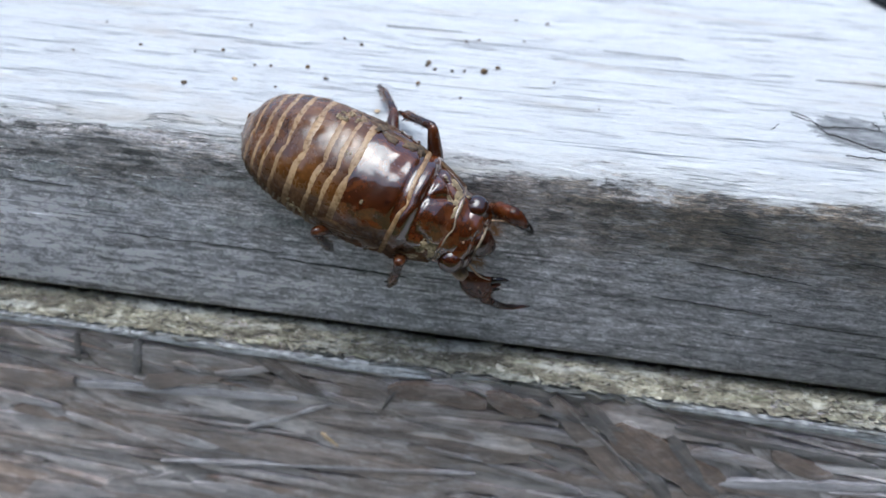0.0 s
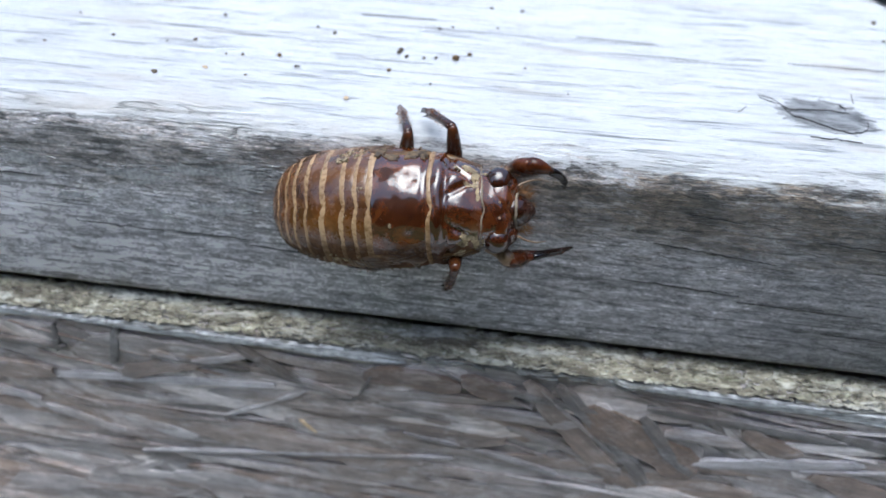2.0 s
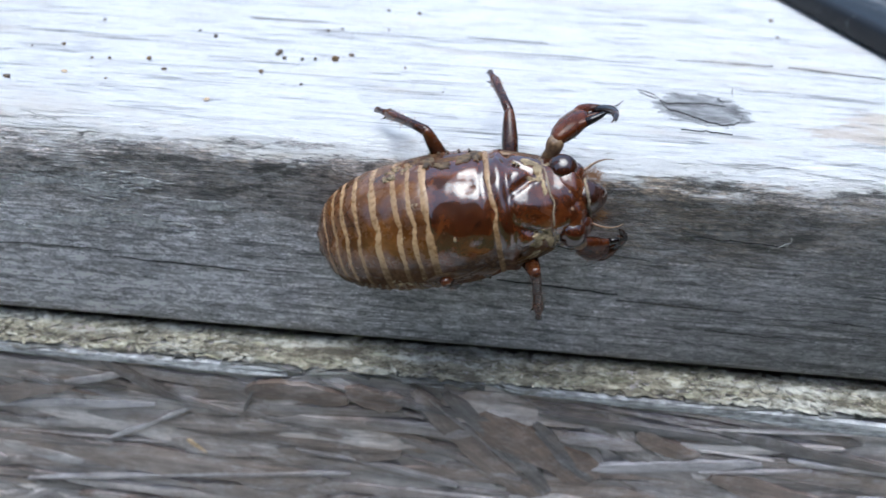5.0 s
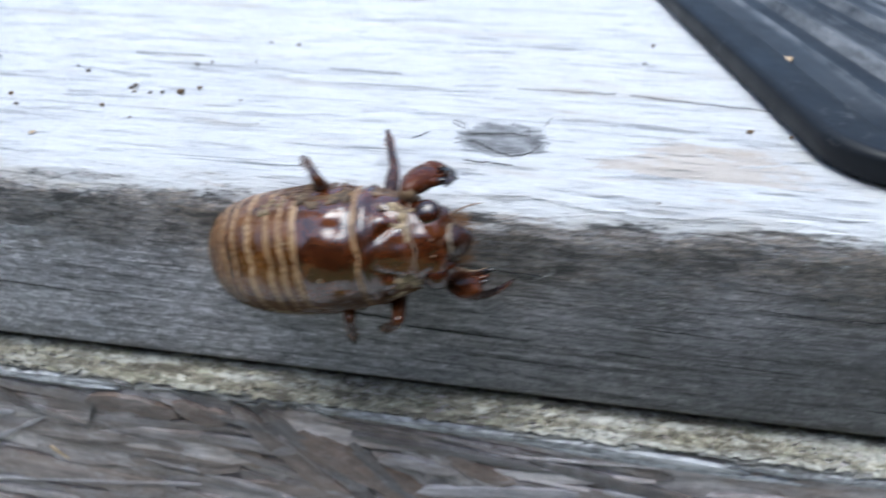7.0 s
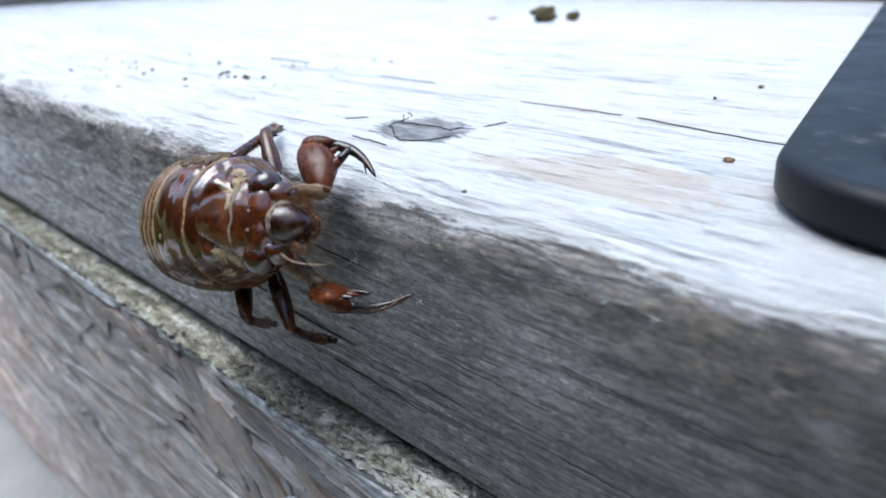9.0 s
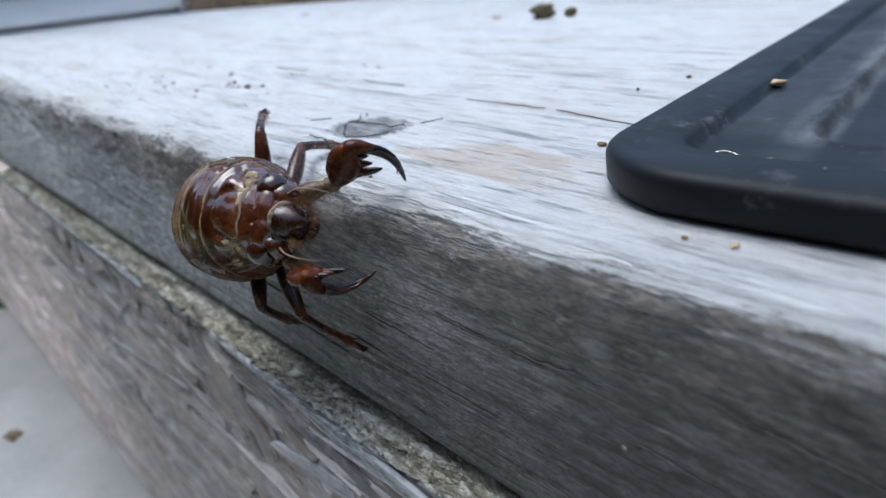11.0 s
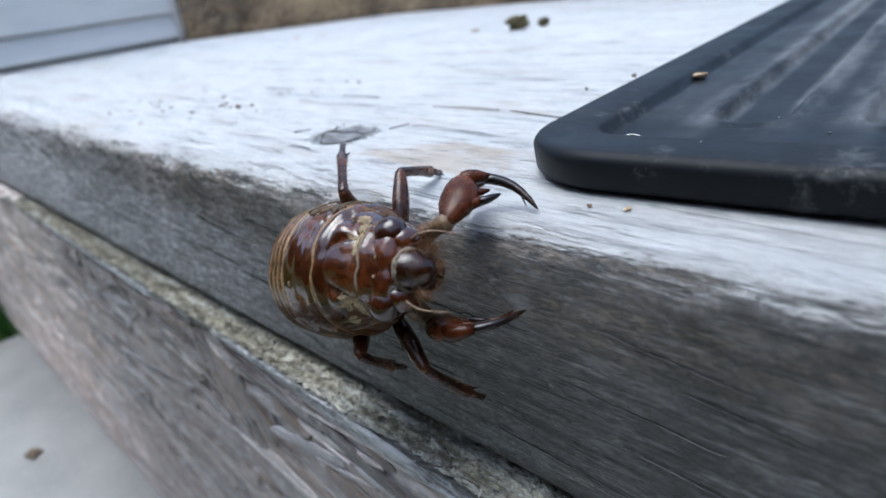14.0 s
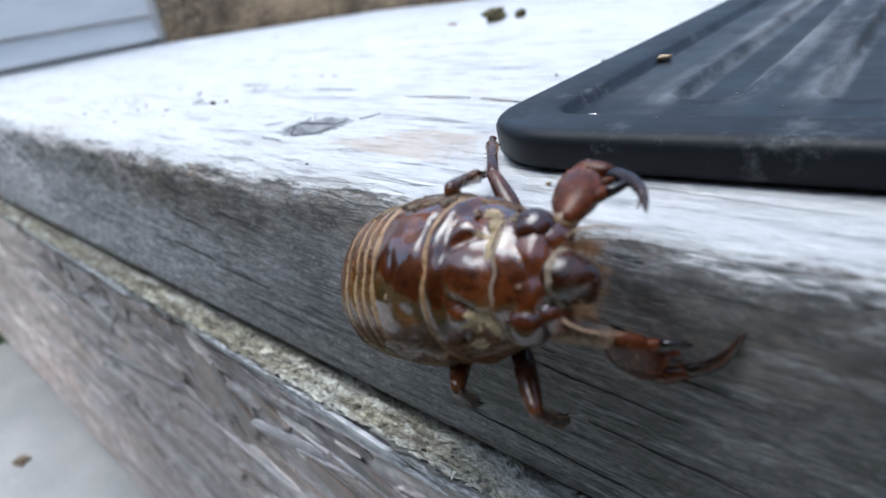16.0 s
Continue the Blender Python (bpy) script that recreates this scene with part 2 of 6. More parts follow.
def strand_wood(random_of, tint=(1.76, 1.62, 1.55), name="weathered_strand", low=0.0, high=1.0):
    m = Mat(name, 0.72, Specular_IOR_Level=0.5, Sheen_Weight=0.22, Sheen_Roughness=0.5)
    shift = m.chance(0, 900) if random_of == "object" else m.island(0, 900)
    r = m.chance(low, high) if random_of == "object" else m.island(low, high)
    grain = m.noise((0.06, 1.8, 1.8), 5, 0.65, 0.6, shift)
    fine = m.noise((0.2, 6.0, 6.0), 4, 0.7, 0.3, shift)
    world_at = m.node("ShaderNodeNewGeometry").outputs["Position"]
    spot, blotch = m.spread(world_at, (55, 150, 150), 4, 0.65), m.spread(world_at, (150, 260, 260), 5, 0.72)
    tone = m.ramp(r, (0.0, (0.070, 0.063, 0.059)), (0.3, (0.135, 0.131, 0.13)), (0.55, (0.20, 0.198, 0.203)), (0.75, (0.115, 0.090, 0.073)), (0.9, (0.25, 0.25, 0.257)), (1.0, (0.32, 0.317, 0.315)))
    tone = m.mix(m.grey(spot, (0.44, 0.0), (0.56, 0.5)), tone, (0.115, 0.090, 0.070))
    tone = m.mix(m.grey(blotch, (0.50, 0.0), (0.64, 0.5)), tone, (0.29, 0.294, 0.31))
    tone = m.mix(1.0, tone, m.ramp(m.mix(0.5, grain, fine), (0.38, (0.66, 0.65, 0.64)), (0.5, (1.0, 1.0, 1.0)), (0.62, (1.38, 1.38, 1.4))), "MULTIPLY")
    tone = m.mix(1.0, tone, m.grey(m.spread(world_at, (190, 330, 330), 5, 0.75), (0.40, 0.75), (0.5, 1.0), (0.60, 1.2)), "MULTIPLY")
    # Strands multiplied paler towards the house, light put into their colour.
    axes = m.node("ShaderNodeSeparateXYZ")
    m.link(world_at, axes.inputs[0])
    house_light = m.grey(m.math("ADD", m.math("MULTIPLY", axes.outputs["X"], -5.0), m.math("MULTIPLY", spot, 0.5)), (0.45, 0.0), (0.9, 0.9))
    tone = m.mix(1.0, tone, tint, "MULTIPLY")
    tone = m.mix(house_light, tone, m.mix(1.0, tone, (2.4, 2.3, 2.2), "MULTIPLY"))
    # Strands paler towards the mat's end.
    paler_end = m.grey(m.math("ADD", m.math("MULTIPLY", axes.outputs["X"], 10.0), m.math("MULTIPLY", spot, 0.5)), (0.42, 0.0), (0.75, 1.0))
    m.colour(m.mix(paler_end, tone, m.mix(1.0, tone, (1.38, 1.38, 1.40), "MULTIPLY")))
    return m.bump(m.mix(0.5, grain, fine), 0.4, 1.0).m


def lichen(name, pale):
    m = Mat(name, 0.95)
    r = m.island()
    base = m.ramp(r, (0.0, (0.13, 0.115, 0.08)), (0.35, (0.32, 0.295, 0.225)), (0.7, (0.52, 0.48, 0.375)), (0.88, (0.36, 0.35, 0.25)), (1.0, (0.74, 0.71, 0.61)))
    base = m.mix(m.grey(m.noise((0.12, 0.5, 0.5), 5, 0.75), (0.46, 0.0), (0.60, 0.85)), base, (0.095, 0.08, 0.062))
    base = m.mix(m.grey(m.noise((0.07, 0.4, 0.4), 5, 0.75), (0.50, 0.0), (0.62, 0.9)), base, (0.64, 0.63, 0.57))
    base = m.mix(m.grey(m.noise((0.045, 0.2, 0.2), 4, 0.7, 0.5), (0.57, 0.0), (0.68, 0.45)), base, (0.17, 0.19, 0.10))
    if pale:
        base = m.ramp(m.mix(0.5, m.noise((0.03, 0.15, 0.15), 4), m.noise((0.25, 3.0, 3.0), 5, 0.8)), (0.40, (0.075, 0.07, 0.062)), (0.5, (0.24, 0.238, 0.228)), (0.60, (0.52, 0.525, 0.52)))
        base = m.mix(1.0, base, m.grey(r, (0.0, 0.45), (1.0, 1.35)), "MULTIPLY")
    spots = m.noise((0.7, 0.7, 0.7), 4, 0.7)
    m.colour(m.mix(m.grey(spots, (0.3, 0.75), (0.55, 0.0)), base, (0.08, 0.072, 0.05)))
    return m.bump(spots, 0.3, 0.8).m


def concrete():
    m = Mat("concrete", 0.85)
    n = m.noise((0.03, 0.03, 0.03), 5, 0.6)
    f = m.noise((0.6, 0.6, 0.6), 4, 0.7)
    m.colour(m.ramp(m.mix(0.35, n, f), (0.3, (0.34, 0.34, 0.335)), (0.55, (0.47, 0.47, 0.465)), (0.7, (0.57, 0.57, 0.56))))
    return m.bump(f, 0.4, 0.6).m


def rubber(ribbed):
    m = Mat("ribbed_rubber" if ribbed else "black_rubber", 0.5, Specular_IOR_Level=0.17)
    broad, fine = m.noise((0.06, 0.06, 0.06), 5, 0.7), m.noise((1.6, 1.6, 1.6), 4, 0.7)
    scuff = m.math("MULTIPLY", m.grey(m.noise((0.055, 0.055, 0.055), 6, 0.8), (0.56, 0.0), (0.66, 0.5)), m.grey(m.noise((0.7, 0.7, 0.7), 5, 0.8), (0.47, 0.0), (0.58, 0.8)))
    if ribbed:
        # Dust clings along both sides of the channels.
        axes = m.node("ShaderNodeSeparateXYZ")
        m.link(m.place(), axes.inputs[0])
        off = m.math("ABSOLUTE", m.math("SUBTRACT", m.math("MODULO", m.math("SUBTRACT", axes.outputs["X"], 11.5), 13.0), 6.5))
        along = m.math("MULTIPLY", m.grey(m.math("MULTIPLY", off, 0.1), (0.16, 0.03), (0.29, 0.8), (0.40, 0.7), (0.62, 0.12)), m.grey(m.math("MULTIPLY", axes.outputs["Y"], 0.02), (0.27, 0.12), (0.36, 1.0)))
        cling = m.math("MULTIPLY", along, m.grey(m.mix(0.12, m.noise((0.10, 0.03, 0.1), 5, 0.7), fine), (0.40, 0.08), (0.58, 1.0)))
    else:
        ridge = m.node("ShaderNodeNewGeometry").outputs["Pointiness"]
        cling = m.math("MULTIPLY", m.grey(ridge, (0.56, 0.0), (0.64, 0.6)), m.grey(broad, (0.40, 0.1), (0.58, 0.9)))
    m.colour(m.mix(m.math("MAXIMUM", scuff, cling), (0.0100, 0.0118, 0.0148), (0.22, 0.225, 0.235)))
    m.rough(m.grey(broad, (0.3, 0.36), (0.7, 0.58)))
    return m.bump(fine, 0.05, 0.5).m


def siding_paint():
    m = Mat("white_siding_paint", 0.45)
    m.colour(m.ramp(m.noise((0.02, 0.02, 0.1), 4), (0.3, (0.76, 0.77, 0.77)), (0.6, (0.86, 0.86, 0.85))))
    return m.bump(m.noise((0.3, 0.3, 1.5), 3), 0.1, 0.4).m


def plain(name, low, high, rough=0.7, size=0.8, relief=0.15, **more):
    """A surface that varies between two colours at two sizes."""
    m = Mat(name, rough, **more)
    n, f = m.noise((size * 0.3,) * 3, 4, 0.6), m.noise((size * 2.5,) * 3, 3, 0.6)
    m.colour(m.ramp(m.mix(0.45, n, f), (0.42, low), (0.58, high)))
    return m.bump(f, relief, 0.6).m


def soil_and_shade(m, colour, rough):
    """A dull film of dried soil on the flanks of the body, over colour and roughness; wider on the right, with shade
    put into its dark colour.
    """
    axes = m.node("ShaderNodeSeparateXYZ")
    m.link(m.place(), axes.inputs[0])
    blot, grit = m.noise((0.45, 0.7, 0.7), 5, 0.7), m.noise((2.4, 2.4, 2.4), 4, 0.7)
    side = m.math("ADD", m.math("MAXIMUM", m.math("MULTIPLY", axes.outputs["Y"], -0.122), m.math("MULTIPLY", axes.outputs["Y"], 0.058)), m.math("MULTIPLY", m.math("SUBTRACT", blot, 0.5), 0.7))
    film = m.grey(side, (0.38, 0.0), (0.54, 0.95))
    m.colour(m.mix(m.math("MULTIPLY", film, 0.75), colour, m.ramp(m.mix(0.5, blot, grit), (0.4, (0.020, 0.009, 0.004)), (0.52, (0.050, 0.025, 0.011)), (0.62, (0.12, 0.072, 0.036)))))
    m.rough(m.mix(film, rough, (0.85, 0.85, 0.85)))
    gloss, coat = m.s.inputs["Specular IOR Level"].default_value, m.s.inputs["Coat Weight"].default_value
    m.link(m.mix(film, (coat,) * 3, (0.0, 0.0, 0.0)), m.s.inputs["Coat Weight"])
    m.link(m.mix(film, (gloss,) * 3, (0.1, 0.1, 0.1)), m.s.inputs["Specular IOR Level"])


def chitin(name, dark, mid, light, rough=0.11, gloss=0.45, film=False, coat=0.0):
    m = Mat(name, rough, Specular_IOR_Level=gloss, Coat_Weight=coat, Coat_Roughness=0.07, Coat_IOR=1.7, Subsurface_Weight=0.05, Subsurface_Scale=0.0006)
    m.s.inputs["Subsurface Radius"].default_value = (1.0, 0.35, 0.12)
    broad, fine = m.noise((0.28, 0.4, 0.4), 3, 0.55, 0.5), m.noise((1.8, 1.8, 1.8), 4, 0.65)
    colour = m.ramp(m.mix(0.3, broad, fine), (0.33, dark), (0.5, mid), (0.68, light))
    shine = m.grey(m.noise((0.6, 0.6, 0.6), 4, 0.7), (0.38, rough * 0.6), (0.56, rough * 1.3), (0.68, rough * 2.6))
    if film:
        soil_and_shade(m, colour, shine)
    else:
        m.colour(colour)
        m.rough(shine)
    return m.bump(m.mix(0.2, broad, fine), 0.06, 0.5).m


def cream():
    m = Mat("cream_band", 0.32)
    n, f = m.noise((0.3, 0.3, 0.3), 4, 0.6), m.noise((2.2, 2.2, 2.2), 3, 0.6)
    soil_and_shade(m, m.ramp(m.mix(0.45, n, f), (0.42, (0.205, 0.120, 0.054)), (0.58, (0.39, 0.255, 0.136))), m.grey(f, (0.4, 0.25), (0.6, 0.45)))
    return m.bump(f, 0.06, 0.6).m


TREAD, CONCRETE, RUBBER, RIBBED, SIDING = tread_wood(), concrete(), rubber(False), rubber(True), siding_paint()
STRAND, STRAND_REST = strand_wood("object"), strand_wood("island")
LICHEN, LICHEN_PALE = lichen("lichen_crust", False), lichen("bleached_lip", True)
# Dark colour of the unseen walls that are added round the yard.
ADDED_WALL = plain("added_wall_dark", (0.03, 0.026, 0.022), (0.075, 0.065, 0.055), 0.8, 0.02, 0.5)
SOIL = plain("dry_mulch", (0.05, 0.035, 0.02), (0.20, 0.145, 0.085), 0.9, 0.12, 2.0)
LAWN = plain("lawn_soil", (0.03, 0.045, 0.015), (0.09, 0.12, 0.04), 0.9, 0.05, 3.0)
BLADE = plain("grass_blade", (0.03, 0.10, 0.015), (0.09, 0.24, 0.04), 0.5, 0.3)
THORAX = chitin("red_brown_chitin", (0.006, 0.0016, 0.0008), (0.060, 0.0150, 0.0035), (0.165, 0.048, 0.011), 0.14, 0.8, True, 0.3)
HEAD = chitin("head_chitin", (0.010, 0.0024, 0.001), (0.056, 0.0135, 0.0034), (0.14, 0.039, 0.0095), 0.13, 0.7, False, 0.35)
ABDOMEN = chitin("amber_chitin", (0.038, 0.012, 0.0026), (0.095, 0.035, 0.0078), (0.185, 0.078, 0.019), 0.24, 0.7, True)
WING = chitin("wing_pad_chitin", (0.020, 0.008, 0.0026), (0.070, 0.032, 0.011), (0.20, 0.125, 0.055), 0.42, 0.3)
LEG = chitin("leg_chitin", (0.010, 0.003, 0.0015), (0.040, 0.0115, 0.004), (0.095, 0.030, 0.010), 0.16)
CLAW_RED = chitin("claw_chitin", (0.014, 0.0035, 0.0013), (0.056, 0.0135, 0.0036), (0.13, 0.034, 0.008), 0.2, 0.22)
CLAW_BLACK = chitin("black_claw", (0.005, 0.003, 0.0028), (0.010, 0.006, 0.0055), (0.032, 0.015, 0.011), 0.14)
EYE = chitin("eye_chitin", (0.006, 0.002, 0.0012), (0.020, 0.005, 0.002), (0.055, 0.014, 0.0045), 0.07, 0.8)
CREAM = cream()
MUD = plain("dried_mud", (0.14, 0.10, 0.056), (0.44, 0.34, 0.20), 0.85, 2.6, 0.3)
NOSE = chitin("nose_chitin", (0.006, 0.002, 0.001), (0.020, 0.0055, 0.0023), (0.055, 0.017, 0.006), 0.17, 0.6)
FOLD = plain("olive_fold", (0.025, 0.013, 0.005), (0.15, 0.098, 0.046), 0.7, 0.9, 0.08)
HIP = plain("tan_hip", (0.06, 0.03, 0.014), (0.20, 0.125, 0.065), 0.45, 1.0, 0.12)
ANTENNA = plain("tan_antenna", (0.13, 0.075, 0.04), (0.28, 0.185, 0.115), 0.5, 1.0, 0.05)
BROWN_FLAKE = strand_wood("object", (1.12, 0.98, 0.89), "brown_strand", 0.66, 0.8)
BLEACHED = plain("bleached_splinter", (0.17, 0.17, 0.175), (0.52, 0.525, 0.54), 0.85, 0.7, 0.25)
SEAM = plain("pale_seam", (0.07, 0.052, 0.035), (0.25, 0.195, 0.135), 0.8, 1.2, 0.15)
BRISTLE = plain("bristle", (0.16, 0.075, 0.028), (0.34, 0.18, 0.075), 0.5, 1.0)
SPECK = plain("dark_speck", (0.07, 0.055, 0.040), (0.26, 0.19, 0.125), 0.9, 1.0)
CRUMB = plain("brown_crumb", (0.10, 0.06, 0.03), (0.38, 0.25, 0.12), 0.85, 1.2)
FLAKE = plain("tan_flake", (0.40, 0.28, 0.16), (0.66, 0.52, 0.36), 0.8, 1.2)
WEB = plain("pale_web", (0.14, 0.14, 0.14), (0.36, 0.36, 0.36), 0.9, 1.5)
STEEL = plain("bright_steel", (0.35, 0.35, 0.35), (0.6, 0.6, 0.6), 0.3, 1.0, 0.02, metal=1.0)
FIBRE = plain("pale_fibre", (0.12, 0.12, 0.123), (0.30, 0.30, 0.305), 0.9, 0.8)
SCUFF = plain("frayed_wood", (0.22, 0.22, 0.222), (0.50, 0.495, 0.50), 0.9, 0.8)
TUFT = plain("pale_web", (0.30, 0.30, 0.29), (0.62, 0.62, 0.60), 0.9, 1.5)
PALE_STRAND = strand_wood("object", (1.32, 1.26, 1.26), "pale_strand", 0.82, 1.0)
DARK_STRAND = strand_wood("object", (0.95, 0.9, 0.88), "dark_strand", 0.0, 0.25)
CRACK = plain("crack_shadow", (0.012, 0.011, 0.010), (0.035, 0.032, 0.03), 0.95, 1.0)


# ---- building ----
def part(name, bm, material, parent=None, label="", smooth=True):
    """Links a bmesh drawn in millimetres as one mesh object."""
    bmesh.ops.scale(bm, vec=(MM, MM, MM), verts=bm.verts)
    for f in bm.faces:
        f.smooth = smooth
    mesh = bpy.data.meshes.new(name)
    bm.to_mesh(mesh)
    bm.free()
    mesh.materials.append(material)
    ob = new(name, mesh)
    ob.parent = parent
    if label:
        tagged(ob, label)
    return ob


def shared(name, mesh, parent, m):
    """One more object on a mesh that others use too."""
    ob = new(name, mesh)
    ob.parent = parent
    ob.matrix_basis = m
    return ob


def at(x, y, z, rx=0, ry=0, rz=0):
    return pose(x * MM, y * MM, z * MM, rx, ry, rz)


def sheet(bm, rows, closed=False):
    """Faces between rows of places."""
    vs = [[bm.verts.new(p) for p in row] for row in rows]
    n = len(vs[0])
    for a, b in zip(vs, vs[1:]):
        for i in range(n if closed else n - 1):
            j = (i + 1) % n
            bm.faces.new((a[i], a[j], b[j], b[i]))
    return vs


def tube(bm, stations, sides=12, close=True):
    """A limb along +x: stations of (x, y, z, half width in y, half height in z)."""
    rows = []
    for x, y, z, ry, rz in stations:
        rows.append([(x, y + ry * math.cos(2 * math.pi * k / sides), z + rz * math.sin(2 * math.pi * k / sides)) for k in range(sides)])
    vs = sheet(bm, rows, True)
    if close:
        bm.faces.new(vs[0][::-1])
        bm.faces.new(vs[-1])
    return bm


def box(bm, x0, x1, y0, y1, z0, z1, bevel=0.0):
    made = bmesh.ops.create_cube(bm, size=1)
    for v in made["verts"]:
        v.co = ((x0 + x1) / 2 + v.co.x * (x1 - x0), (y0 + y1) / 2 + v.co.y * (y1 - y0), (z0 + z1) / 2 + v.co.z * (z1 - z0))
    if bevel:
        bmesh.ops.bevel(bm, geom=list({e for v in made["verts"] for e in v.link_edges}), offset=bevel, segments=2, affect="EDGES")
    return bm


def lump(seed, sx, sy, sz, sub=2, jag=0.35):
    """An uneven crumb resting on z = 0."""
    bm = bmesh.new()
    bmesh.ops.create_icosphere(bm, subdivisions=sub, radius=1)
    for v in bm.verts:
        k = 1 + jag * noise.noise(v.co * 1.7 + Vector((seed * 3.1, seed, 0))) + 0.4 * jag * noise.noise(v.co * 4 + Vector((0, seed, 2)))
        v.co = Vector((v.co.x * sx, v.co.y * sy, v.co.z * sz)) * k
    low = min(v.co.z for v in bm.verts)
    for v in bm.verts:
        v.co.z -= low * 0.75
    return bm


def lines(*runs):
    """Places along an axis: runs of (start, end, step)."""
    out = []
    for a, b, step in runs:
        n = max(1, round((b - a) / step))
        out += [a + (b - a) * i / n for i in range(n)]
    return out + [runs[-1][1]]


# ---- the step ----
TREAD_LOW, TREAD_BACK, TREAD_LEFT, TREAD_RIGHT = -27.0, 229.0, -322.0, 420.0
GROUND = -130.0


def wobble(x, k, size, seed):
    return size * noise.noise(Vector((x * k, seed, 0.3 * seed)))


def build_tread():
    bm = bmesh.new()
    ys = lines((229, 60, 6), (60, 5, 0.8))
    rows = []
    for x in lines((TREAD_LEFT, -110, 4), (-110, 150, 0.6), (150, TREAD_RIGHT, 6)):
        r = 3.0 + wobble(x, 0.05, 1.4, 3) + wobble(x, 0.31, 0.7, 5)
        r = max(1.4, r)
        row = []
        for y in ys:
            # Grain ridges and a slow cupping of the upper side.
            z = 0.10 * noise.noise(Vector((x * 0.02, y * 0.9, 0))) + 0.05 * noise.noise(Vector((x * 0.05, y * 2.4, 7))) - 0.0003 * max(0.0, 20 - y) ** 2
            z -= 0.12 * math.exp(-(((x - 43.2) / 6.0) ** 2 + ((y - 16.5) / 4.5) ** 2)) * (0.6 + noise.noise(Vector((x * 0.6, y * 0.6, 1))))
            row.append((x, y, z))
        for k in range(11):
            a = math.pi / 2 * k / 10
            q = 1 + 0.10 * noise.noise(Vector((x * 0.12, k * 0.35, 2)))
            row.append((x, r * (1 - math.sin(a) * q) + max(0, 5 - r) * (1 - k / 10) * 0.6, -r * (1 - math.cos(a) * q) - 0.06))
        for z in lines((-r - 0.8, TREAD_LOW + 1.0, 0.8)):
            y = 0.12 * noise.noise(Vector((x * 0.02, z * 0.8, 4))) + 0.06 * noise.noise(Vector((x * 0.06, z * 2.2, 9)))
            row.append((x, y, z))
        while len(row) > 0 and len(row) < len(ys) + 11 + 32:
            row.append(row[-1])
        row = row[: len(ys) + 11 + 32]
        row += [(x, 0.12, TREAD_LOW + 0.75), (x, 0.45, TREAD_LOW + 0.3), (x, 1.3, TREAD_LOW), (x, 60, TREAD_LOW), (x, TREAD_BACK, TREAD_LOW)]
        rows.append(row)
    vs = sheet(bm, rows, True)
    bm.faces.new(vs[0])
    bm.faces.new(vs[-1][::-1])
    bmesh.ops.remove_doubles(bm, verts=bm.verts, dist=0.0005)
    bmesh.ops.recalc_face_normals(bm, faces=bm.faces)
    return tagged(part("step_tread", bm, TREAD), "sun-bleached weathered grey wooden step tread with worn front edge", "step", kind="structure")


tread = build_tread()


def crack(parent, name, points, width):
    """A split as a thin near-black strip, its shade put into the colour, lens-shaped along its places, and the pale
    fibre that stands up along its lower side.
    """
    dark, pale, n = bmesh.new(), bmesh.new(), len(points) - 1
    rows, lip = [], []
    for i, (x, y, z) in enumerate(points):
        h = width * (0.2 + math.sin(math.pi * i / n)) * (0.6 + 0.7 * random.random()) / 2
        flat = abs(y) > 0.6
        off, up = (Vector((0, h, 0)), Vector((0, 0, 0.07))) if flat else (Vector((0, 0, h)), Vector((0, -0.09, 0)))
        p = Vector((x, y, z))
        rows.append([p - off - up * 3, p - off * 0.8 + up, p + off * 0.8 + up, p + off - up * 3])
        q, e = p - off * 1.1 + up, off.normalized() * 0.05 * max(0.05, random.uniform(-0.6, 1.3))
        lip.append([q - up * 0.5, q - e * 0.6 + up * 0.8, q - e * 2 - up * 2])
    sheet(dark, rows)
    sheet(pale, lip)
    bmesh.ops.recalc_face_normals(pale, faces=pale.faces)
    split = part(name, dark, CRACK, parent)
    if flat:
        pale.free()
    else:
        part("raised_fibre", pale, FIBRE, split)
    return split


def wander(x0, x1, v0, v1, face, steps=14, wave=0.25, seed=1):
    out = []
    for i in range(steps + 1):
        f = i / steps
        x, v = x0 + (x1 - x0) * f, v0 + (v1 - v0) * f + wave * noise.noise(Vector((f * 5, seed, 0))) + 0.12 * noise.noise(Vector((f * 19, seed, 4)))
        out.append((x, v, 0.02) if face == "top" else (x, 0.0, v))
    return out


def bent(points, seed, steps=7):
    """A line on the upper side that bends through a few places."""
    out = []
    for i in range(len(points) - 1):
        a, b, c, d = (Vector(points[max(0, min(len(points) - 1, i + k))]) for k in (-1, 0, 1, 2))
        for n in range(steps):
            f = n / steps
            p = b + (c - a) * (f / 2) + (a * 2 - b * 5 + c * 4 - d) * (f * f / 2) + (b * 3 - a - c * 3 + d) * (f ** 3 / 2)
            out.append((p.x + 0.2, p.y + 0.7 + 0.35 * noise.noise(Vector((p.x * 1.3, p.y * 1.3, seed))), 0.02))
    return out


